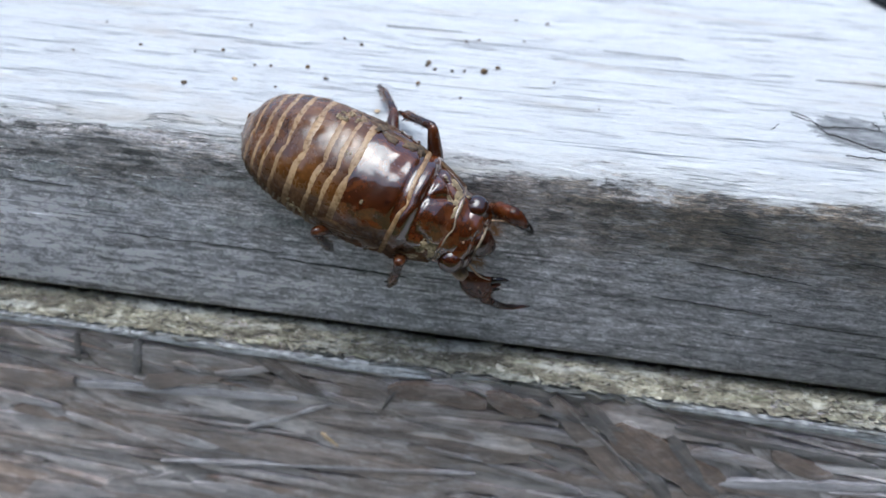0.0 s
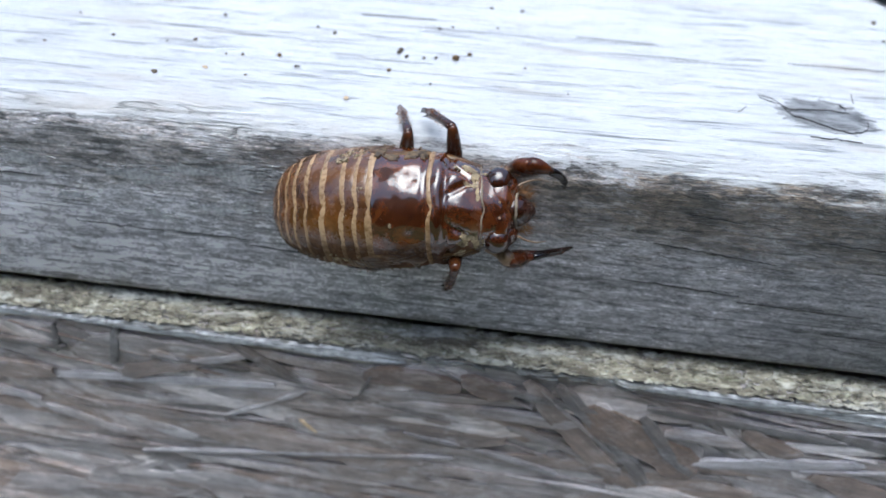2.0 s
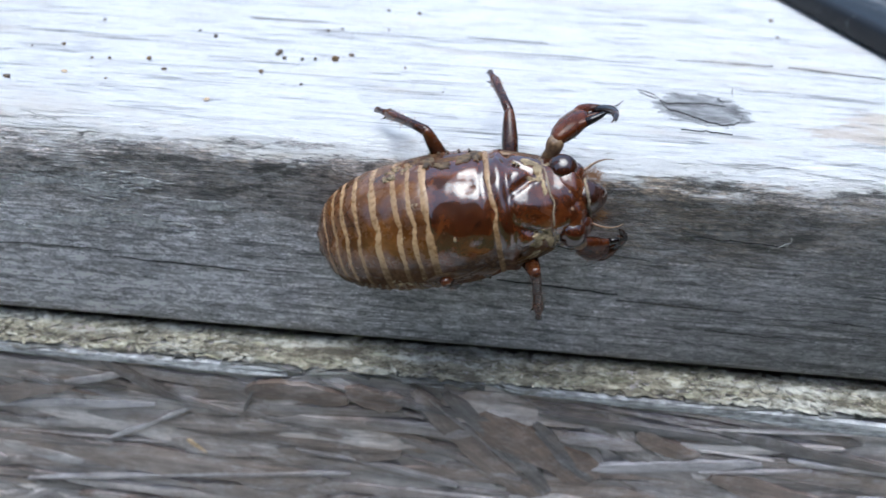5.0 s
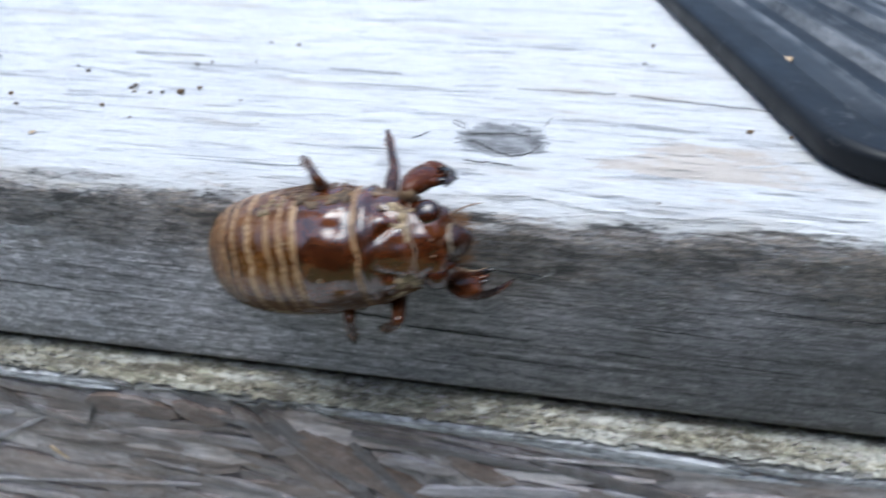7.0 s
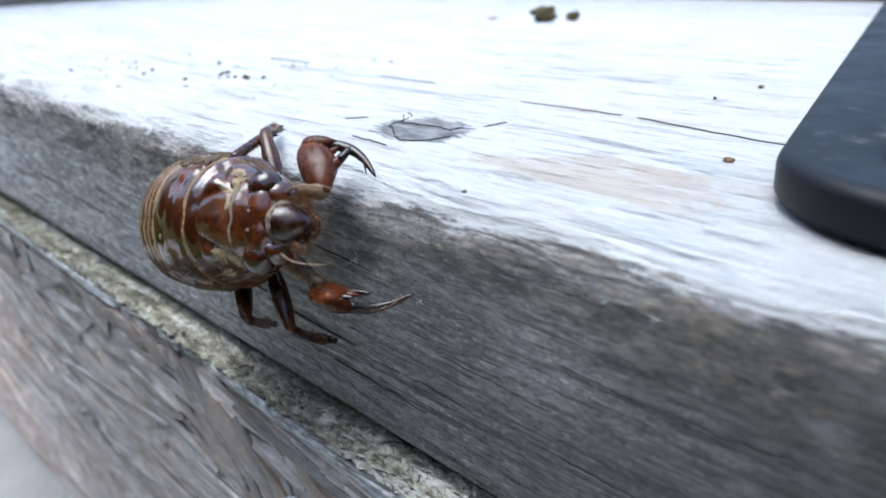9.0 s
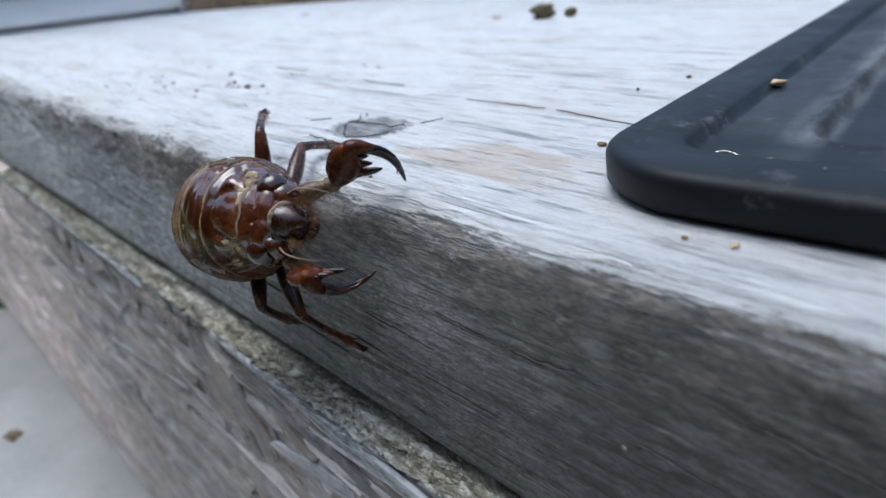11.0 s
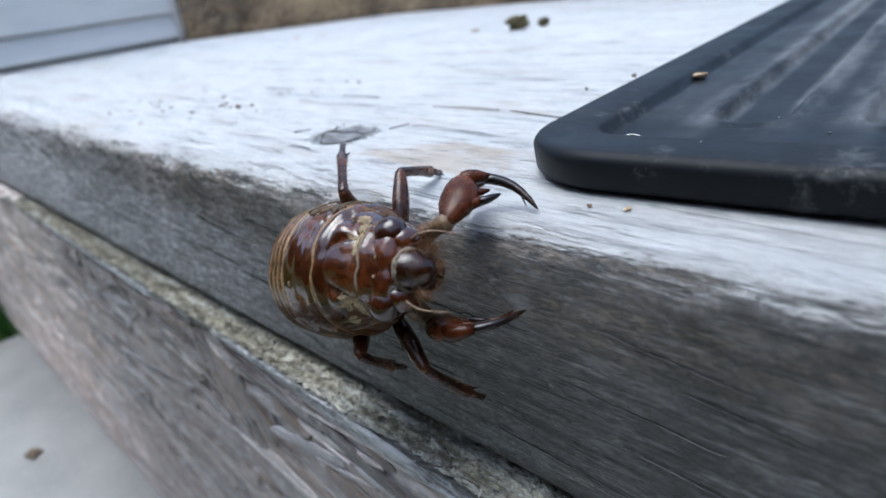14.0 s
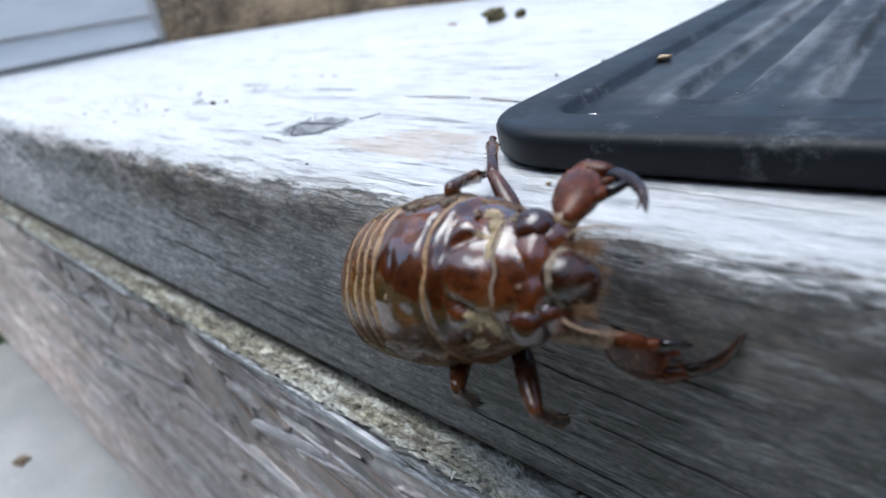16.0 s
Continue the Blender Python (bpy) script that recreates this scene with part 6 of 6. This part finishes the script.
    # Its legs: seconds and the places of the joints in the body's space, rows of walk() for each leg part.
    steps = {
    "hind left": [
        (0, -2.0, 8.7, -1.0, -6.6, 11.9, -9.5),
        (0.5, -1.7, 9.0, -0.1, -5.8, 10.5, -9.2),
        (1, -0.4, 8.7, 5.8, -5.5, 10.6, -2.9),
        (1.5, -0.8, 7.3, 7.0, -7.5, 10.9, 0.2),
        (2, 1.9, 7.7, 6.6, -1.3, 11.9, -2.1),
        (2.5, 1.1, 7.5, 6.9, -4.3, 12.3, -0.2),
        (3, -0.8, 8.8, 5.5, -7.4, 13.2, -0.9),
        (3.5, 2.4, 6.5, 7.2, -1.5, 14.5, 2.2),
        (4, 0.4, 7.9, 6.7, -2.7, 11.8, -2.2),
        (4.5, 1.1, 7.5, 6.9, -4.3, 12.3, -0.2),
        (5, -0.8, 8.8, 5.5, -7.4, 13.2, -0.9),
        (5.5, 2.4, 6.5, 7.2, -1.5, 14.5, 2.2),
        (6, 1.9, 7.7, 6.6, -1.3, 11.9, -2.1),
        (6.5, 0.6, 8.2, 6.4, -2.6, 12.2, -2.4),
        (7, 1.0, 7.4, 7.0, -4.0, 9.6, -1.6),
        (7.5, 1.8, 8.6, 5.6, -4.3, 10.3, -2.5),
        (8, 2.8, 8.0, 5.8, -4.8, 10.5, -0.5),
        (8.5, 5.2, 6.1, 5.2, -0.9, 9.8, -2.1),
        (9, 4.7, 5.7, 6.1, 0.1, 10.4, -1.7),
        (9.5, 3.6, 5.8, 6.9, -2.9, 10.1, 0.3),
        (10, 2.9, 6.9, 6.8, -4.2, 13.3, 3.3),
        (10.5, 4.5, 6.3, 5.9, -1.4, 9.9, -1.6),
        (11, 0.6, 10.3, 4.1, -7.8, 14.2, -0.3),
        (11.5, 4.8, 5.7, 6.0, 0.1, 9.7, -2.2),
        (12, 4.5, 6.3, 5.9, -1.4, 9.9, -1.6),
        (12.5, 3.5, 7.1, 6.3, -4.5, 10.3, 0.9),
        (13, 4.7, 5.7, 6.1, 0.1, 10.4, -1.7),
        (13.5, 3.6, 5.8, 6.9, -2.9, 10.1, 0.3),
        (14, 2.9, 6.9, 6.8, -4.2, 13.3, 3.3),
        (14.5, 3.7, 6.0, 6.8, -1.4, 10.4, -0.9),
        (15, 2.2, 6.8, 7.1, -4.1, 10.6, -0.0),
        (15.5, -0.6, 10.1, 5.7, -7.0, 16.7, 1.3),
        (16, 3.1, 6.4, 7.0, -1.7, 10.0, -1.3),
    ],
    "hind right": [
        (0, -2.2, -6.6, 6.9, -1.3, -8.7, -3.1),
        (0.5, -3.6, -7.2, 5.3, -2.8, -8.6, -4.7),
        (1, -5.0, -6.5, 4.4, -3.8, -9.6, -5.2),
        (1.5, -1.5, -6.0, 7.5, -1.3, -8.0, -2.5),
        (2, -5.3, -6.1, 4.3, -4.0, -7.4, -5.7),
        (2.5, -0.8, -6.3, 7.5, -2.1, -7.7, -2.5),
        (3, -1.0, -5.6, 7.8, -1.8, -7.1, -2.3),
        (3.5, -5.4, -6.0, 4.4, -4.3, -6.4, -5.8),
        (4, -1.3, -6.5, -3.3, -6.5, -12.2, -9.9),
        (4.5, -0.8, -6.3, 7.5, -2.1, -7.7, -2.5),
        (5, -1.0, -5.6, 7.8, -1.8, -7.1, -2.3),
        (5.5, -5.4, -6.0, 4.4, -4.3, -6.4, -5.8),
        (6, -5.3, -6.1, 4.3, -4.0, -7.4, -5.7),
        (6.5, -2.7, -5.9, 6.9, -7.9, -8.1, -1.6),
        (7, 2.1, -6.4, 7.4, -1.1, -11.7, -0.7),
        (7.5, 3.8, -7.3, 5.8, 0.0, -9.9, -3.3),
        (8, 4.7, -7.3, 4.7, -0.2, -9.6, -4.0),
        (8.5, 4.4, -8.1, 4.0, -1.8, -10.7, -3.7),
        (9, 4.0, -8.6, 3.3, -2.4, -10.3, -4.4),
        (9.5, 4.6, -7.7, 4.4, -0.4, -9.8, -4.3),
        (10, 4.5, -7.6, 4.6, -0.3, -9.5, -4.2),
        (10.5, 4.5, -8.1, 3.9, -1.6, -10.0, -4.2),
        (11, 4.3, -8.6, 2.5, -1.2, -10.7, -5.8),
        (11.5, 4.3, -8.2, 3.9, -2.4, -9.4, -3.7),
        (12, 4.5, -8.1, 3.9, -1.6, -10.0, -4.2),
        (12.5, 4.5, -8.2, 3.5, -1.0, -10.0, -4.9),
        (13, 4.0, -8.6, 3.3, -2.4, -10.3, -4.4),
        (13.5, 4.6, -7.7, 4.4, -0.4, -9.8, -4.3),
        (14, 4.5, -7.6, 4.6, -0.3, -9.5, -4.2),
        (14.5, 4.3, -8.1, 4.2, -1.0, -10.9, -4.0),
        (15, 4.1, -8.1, 4.5, -0.5, -8.7, -4.5),
        (15.5, 4.0, -7.4, 5.5, -1.1, -9.1, -3.2),
        (16, 3.7, -7.6, 5.6, -2.1, -9.9, -2.4),
    ],
    "middle left": [
        (0, 3.4, 8.3, 5.2, -1.8, 9.0, -2.0),
        (0.5, 3.4, 8.8, 4.2, -2.0, 9.1, -2.8),
        (1, 6.7, 9.1, 5.2, 3.3, 12.8, -2.1),
        (1.5, 7.1, 8.0, 6.6, 3.0, 11.6, -0.4),
        (2, 6.4, 8.2, 6.5, 1.7, 11.3, -0.5),
        (2.5, 4.5, 9.7, 3.3, -1.5, 13.1, -2.3),
        (3, 6.9, 9.7, 1.2, 5.0, 15.5, -5.2),
        (3.5, 6.0, 9.8, 3.4, 1.9, 11.5, -4.3),
        (4, 6.7, 8.9, -0.8, 5.7, 14.4, -7.7),
        (4.5, 4.5, 9.7, 3.3, -1.5, 13.1, -2.3),
        (5, 6.9, 9.7, 1.2, 5.0, 15.5, -5.2),
        (5.5, 6.0, 9.8, 3.4, 1.9, 11.5, -4.3),
        (6, 6.4, 8.2, 6.5, 1.7, 11.3, -0.5),
        (6.5, 3.1, 9.6, 2.6, -2.5, 12.2, -3.8),
        (7, 5.8, 7.1, -2.6, 3.4, 11.3, -10.1),
        (7.5, 4.7, 8.7, -0.4, 1.2, 9.6, -8.3),
        (8, 4.1, 9.1, 0.6, -0.2, 10.8, -7.0),
        (8.5, 4.4, 9.4, 1.1, -1.8, 11.6, -4.9),
        (9, 2.9, 8.8, 2.0, -3.4, 11.2, -3.8),
        (9.5, 3.6, 9.1, 1.1, 0.3, 11.1, -6.9),
        (10, 4.5, 9.5, 1.8, 1.0, 11.6, -6.1),
        (10.5, 2.5, 8.2, 0.5, -3.7, 10.1, -5.6),
        (11, 3.4, 8.7, 0.4, -0.2, 11.2, -7.3),
        (11.5, 3.7, 9.0, 0.9, -2.3, 11.2, -5.3),
        (12, 2.5, 8.2, 0.5, -3.7, 10.1, -5.6),
        (12.5, 3.4, 9.1, 1.8, -0.9, 10.8, -5.8),
        (13, 2.9, 8.8, 2.0, -3.4, 11.2, -3.8),
        (13.5, 3.6, 9.1, 1.1, 0.3, 11.1, -6.9),
        (14, 4.5, 9.5, 1.8, 1.0, 11.6, -6.1),
        (14.5, 3.3, 9.1, 2.2, -1.7, 15.3, -1.7),
        (15, 4.6, 9.5, 1.4, 1.9, 12.2, -6.7),
        (15.5, 4.4, 9.5, 1.8, -0.2, 11.0, -5.7),
        (16, 2.5, 8.5, 2.1, -2.8, 13.8, -2.8),
    ],
    "middle right": [
        (0, 6.8, -5.4, 8.2, 6.7, -9.1, 0.0),
        (0.5, 6.5, -6.1, 8.0, 5.8, -10.1, 0.1),
        (1, 3.8, -6.2, 7.3, 4.3, -9.2, -1.0),
        (1.5, 7.2, -7.9, 6.7, 5.4, -13.1, -0.4),
        (2, 7.2, -5.7, 8.0, 4.9, -9.1, 0.0),
        (2.5, 5.7, -5.3, 8.2, 1.1, -8.2, 1.2),
        (3, 7.4, -5.9, 7.9, 6.5, -11.6, 1.1),
        (3.5, 7.6, -7.3, 7.1, 4.8, -9.7, -1.0),
        (4, 7.2, -7.2, 7.3, 3.2, -9.3, -0.5),
        (4.5, 5.7, -5.3, 8.2, 1.1, -8.2, 1.2),
        (5, 7.4, -5.9, 7.9, 6.5, -11.6, 1.1),
        (5.5, 7.6, -7.3, 7.1, 4.8, -9.7, -1.0),
        (6, 7.2, -5.7, 8.0, 4.9, -9.1, 0.0),
        (6.5, 5.1, -6.8, 7.4, 1.5, -9.3, -0.3),
        (7, 6.9, -7.0, 7.4, 2.5, -10.0, 0.3),
        (7.5, 10.5, -6.6, 5.5, 10.1, -11.8, -1.8),
        (8, 10.1, -8.3, 3.2, 8.1, -11.1, -5.1),
        (8.5, 9.0, -9.1, 3.2, 4.4, -11.2, -4.1),
        (9, 9.0, -9.1, 2.0, 5.9, -11.2, -6.1),
        (9.5, 9.8, -8.4, 3.5, 5.5, -10.4, -4.0),
        (10, 10.3, -8.2, 1.7, 9.4, -11.2, -6.6),
        (10.5, 10.5, -7.7, 3.8, 5.8, -10.3, -3.3),
        (11, 9.2, -8.7, 0.7, 10.0, -11.9, -7.6),
        (11.5, 8.8, -9.1, 1.5, 5.7, -11.7, -6.5),
        (12, 10.5, -7.7, 3.8, 5.8, -10.3, -3.3),
        (12.5, 10.4, -8.0, 1.7, 10.6, -11.5, -6.5),
        (13, 9.0, -9.1, 2.0, 5.9, -11.2, -6.1),
        (13.5, 9.8, -8.4, 3.5, 5.5, -10.4, -4.0),
        (14, 10.3, -8.2, 1.7, 9.4, -11.2, -6.6),
        (14.5, 9.8, -8.5, 3.5, 5.8, -10.8, -4.1),
        (15, 9.4, -8.5, 4.4, 5.9, -13.5, -2.1),
        (15.5, 10.0, -8.4, 3.0, 8.6, -11.1, -5.4),
        (16, 9.6, -8.4, 4.2, 6.2, -10.1, -3.9),
    ],
    "fore left": [
        (0, 12.5, 3.5, 1.9, 14.8, 4.1, 7.6, 16.8, 3.2, 1.4),
        (0.5, 11.6, 4.8, 1.4, 14.8, 5.8, 6.5, 18.9, 6.8, 1.5),
        (1, 11.2, 4.9, 1.1, 14.3, 8.1, 5.5, 18.2, 9.7, 0.5),
        (1.5, 11.8, 4.2, 1.2, 15.2, 7.4, 5.3, 20.3, 7.4, 1.1),
        (2, 11.9, 4.1, 1.3, 14.6, 4.6, 6.9, 17.0, 2.7, 1.0),
        (2.5, 11.7, 5.0, 4.7, 15.4, 7.9, 0.8, 20.1, 7.3, 5.4),
        (3, 10.8, 5.2, 5.3, 14.0, 8.4, 1.1, 15.9, 6.3, 7.0),
        (3.5, 8.5, 5.2, 5.5, 11.6, 8.1, 1.0, 12.0, 4.5, 6.5),
        (4, 8.3, 5.5, 5.1, 10.4, 8.3, -0.0, 11.0, 5.9, 6.1),
        (4.5, 11.7, 5.0, 4.7, 15.4, 7.9, 0.8, 20.1, 7.3, 5.4),
        (5, 10.8, 5.2, 5.3, 14.0, 8.4, 1.1, 15.9, 6.3, 7.0),
        (5.5, 8.5, 5.2, 5.5, 11.6, 8.1, 1.0, 12.0, 4.5, 6.5),
        (6, 11.9, 4.1, 1.3, 14.6, 4.6, 6.9, 17.0, 2.7, 1.0),
        (6.5, 8.2, 5.3, 5.2, 12.7, 7.4, 1.5, 11.5, 5.3, 7.6),
        (7, 9.3, 4.8, 6.0, 11.0, 7.0, 0.5, 12.7, 5.5, 6.7),
        (7.5, 11.2, 4.0, 5.8, 10.9, 7.7, 0.8, 14.9, 5.9, 5.8),
        (8, 11.9, 3.2, 0.8, 11.6, 8.5, -2.3, 17.8, 6.3, -1.7),
        (8.5, 12.8, 3.0, 3.7, 10.2, 8.2, 1.3, 15.8, 4.7, 0.7),
        (9, 12.8, 3.0, 3.0, 9.4, 8.1, 2.0, 14.9, 5.0, 0.1),
        (9.5, 12.1, 3.7, 5.1, 9.1, 8.3, 2.2, 14.8, 5.7, 4.2),
        (10, 12.6, 4.1, 2.9, 11.4, 9.1, -0.5, 16.5, 6.2, -3.7),
        (10.5, 12.2, 3.8, 4.9, 9.1, 8.4, 2.2, 15.1, 5.7, 2.8),
        (11, 12.0, 4.3, 1.5, 17.0, 7.3, 3.6, 17.0, 5.7, -2.8),
        (11.5, 12.8, 2.5, 3.0, 10.6, 8.2, 1.6, 16.3, 4.8, 1.2),
        (12, 12.2, 3.8, 4.9, 9.1, 8.4, 2.2, 15.1, 5.7, 2.8),
        (12.5, 12.6, 3.3, 2.0, 13.2, 8.7, -0.9, 19.2, 6.8, -2.9),
        (13, 12.8, 3.0, 3.0, 9.4, 8.1, 2.0, 14.9, 5.0, 0.1),
        (13.5, 12.1, 3.7, 5.1, 9.1, 8.3, 2.2, 14.8, 5.7, 4.2),
        (14, 12.6, 4.1, 2.9, 11.4, 9.1, -0.5, 16.5, 6.2, -3.7),
        (14.5, 12.2, 3.5, 5.0, 9.5, 8.2, 2.1, 15.1, 4.8, 2.4),
        (15, 12.5, 3.7, 4.3, 9.3, 8.3, 1.6, 15.8, 7.0, 2.5),
        (15.5, 12.7, 3.7, 2.7, 12.0, 8.7, -0.9, 17.5, 5.1, -0.1),
        (16, 12.0, 3.5, 5.3, 10.8, 8.3, 1.6, 15.8, 4.6, 3.7),
    ],
    "fore right": [
        (0, 12.9, -3.8, 3.4, 16.9, -5.1, -1.2, 22.5, -3.9, -4.5),
        (0.5, 12.3, -4.8, 3.4, 14.5, -5.3, -2.4, 16.7, -4.0, 3.7),
        (1, 12.2, -3.9, 4.8, 12.3, -5.3, -1.3, 15.0, -3.9, 4.6),
        (1.5, 12.3, -4.7, 3.1, 12.9, -5.4, -3.0, 14.0, -5.3, 3.5),
        (2, 11.8, -4.7, 4.7, 12.9, -5.1, -1.4, 17.8, -3.8, 2.8),
        (2.5, 12.2, -4.1, 1.6, 16.1, -5.2, -3.1, 18.7, -2.6, 2.4),
        (3, 11.4, -4.2, 0.8, 13.7, -6.4, -4.5, 15.3, -3.8, 1.3),
        (3.5, 12.2, -3.5, 1.4, 15.9, -4.7, -3.5, 21.0, -3.5, 0.5),
        (4, 11.0, -3.6, 0.3, 13.7, -5.0, -5.1, 16.7, -1.5, -0.3),
        (4.5, 12.2, -4.1, 1.6, 16.1, -5.2, -3.1, 18.7, -2.6, 2.4),
        (5, 11.4, -4.2, 0.8, 13.7, -6.4, -4.5, 15.3, -3.8, 1.3),
        (5.5, 12.2, -3.5, 1.4, 15.9, -4.7, -3.5, 21.0, -3.5, 0.5),
        (6, 11.8, -4.7, 4.7, 12.9, -5.1, -1.4, 17.8, -3.8, 2.8),
        (6.5, 12.6, -4.2, 4.2, 16.8, -6.5, 0.3, 21.5, -7.1, -4.2),
        (7, 10.5, -4.6, 0.5, 14.6, -5.5, 5.0, 16.9, -5.9, -1.1),
        (7.5, 8.8, -4.6, 0.3, 13.3, -6.0, 4.3, 16.3, -5.1, -1.5),
        (8, 11.7, -4.5, 1.1, 17.3, -5.5, 3.4, 19.0, -3.7, -2.7),
        (8.5, 11.6, -4.0, 0.7, 16.8, -6.7, 2.8, 21.1, -6.1, -2.2),
        (9, 11.2, -4.9, 1.1, 16.5, -5.9, 4.0, 19.5, -5.0, -1.8),
        (9.5, 11.7, -4.8, 1.1, 17.3, -5.6, 3.5, 20.0, -3.9, -2.3),
        (10, 8.7, -3.9, 0.0, 14.3, -5.0, 2.6, 16.2, -2.6, -3.3),
        (10.5, 8.7, -3.9, 0.0, 14.2, -5.7, 2.4, 19.6, -3.1, -0.3),
        (11, 12.5, -4.1, 3.8, 18.1, -4.7, 6.4, 18.3, -3.3, -0.1),
        (11.5, 11.5, -4.1, 0.8, 17.3, -5.7, 2.3, 21.0, -4.6, -3.1),
        (12, 8.7, -3.9, 0.0, 14.2, -5.7, 2.4, 19.6, -3.1, -0.3),
        (12.5, 7.8, -3.8, 0.3, 13.3, -5.4, 2.8, 19.1, -2.4, 1.9),
        (13, 11.2, -4.9, 1.1, 16.5, -5.9, 4.0, 19.5, -5.0, -1.8),
        (13.5, 11.7, -4.8, 1.1, 17.3, -5.6, 3.5, 20.0, -3.9, -2.3),
        (14, 8.7, -3.9, 0.0, 14.3, -5.0, 2.6, 16.2, -2.6, -3.3),
        (14.5, 12.1, -4.1, 0.9, 17.7, -5.4, 3.0, 21.6, -4.2, -2.2),
        (15, 9.7, -3.4, -0.1, 14.9, -5.3, 2.6, 17.6, -2.2, -2.6),
        (15.5, 12.7, -3.9, 2.7, 11.5, -6.0, -2.9, 18.2, -4.4, -3.6),
        (16, 12.4, -3.3, 1.3, 13.5, -5.7, -4.3, 19.2, -2.6, -3.2),
    ],
    }
    for name, rows in steps.items():
        kind, side = name.split()
        root = Vector(ROOT[kind]) * 1.0
        root.y *= 1 if side == "left" else -1
        keys = [[] for _ in SPAN[kind]]
        ups = [None] * len(SPAN[kind])
        for n in range(65):
            t = n / 4
            flat = between(rows, t)
            joints = [root] + chain(root, [flat[k : k + 3] for k in range(0, len(flat), 3)], SPAN[kind])
            for i in range(len(SPAN[kind])):
                d = (joints[i + 1] - joints[i]).normalized()
                if kind == "fore" and i > 0:
                    bend = joints[3] - joints[2] if i == 1 else joints[1] - joints[2]
                    want = -(bend - bend.dot(d) * d)
                else:
                    hint = Vector((0.5, 0.0, 1.0))
                    want = hint - hint.dot(d) * d
                want = want.normalized()
                if ups[i] is not None:
                    old = (ups[i] - ups[i].dot(d) * d).normalized()
                    want = old if want.dot(old) < -0.2 else (want + old).normalized()
                ups[i] = want
                keys[i].append((t, bone(joints[i], joints[i + 1], want)))
        for ob, some in zip(LEGS[kind, side], keys):
            walk(ob, some)


motions()
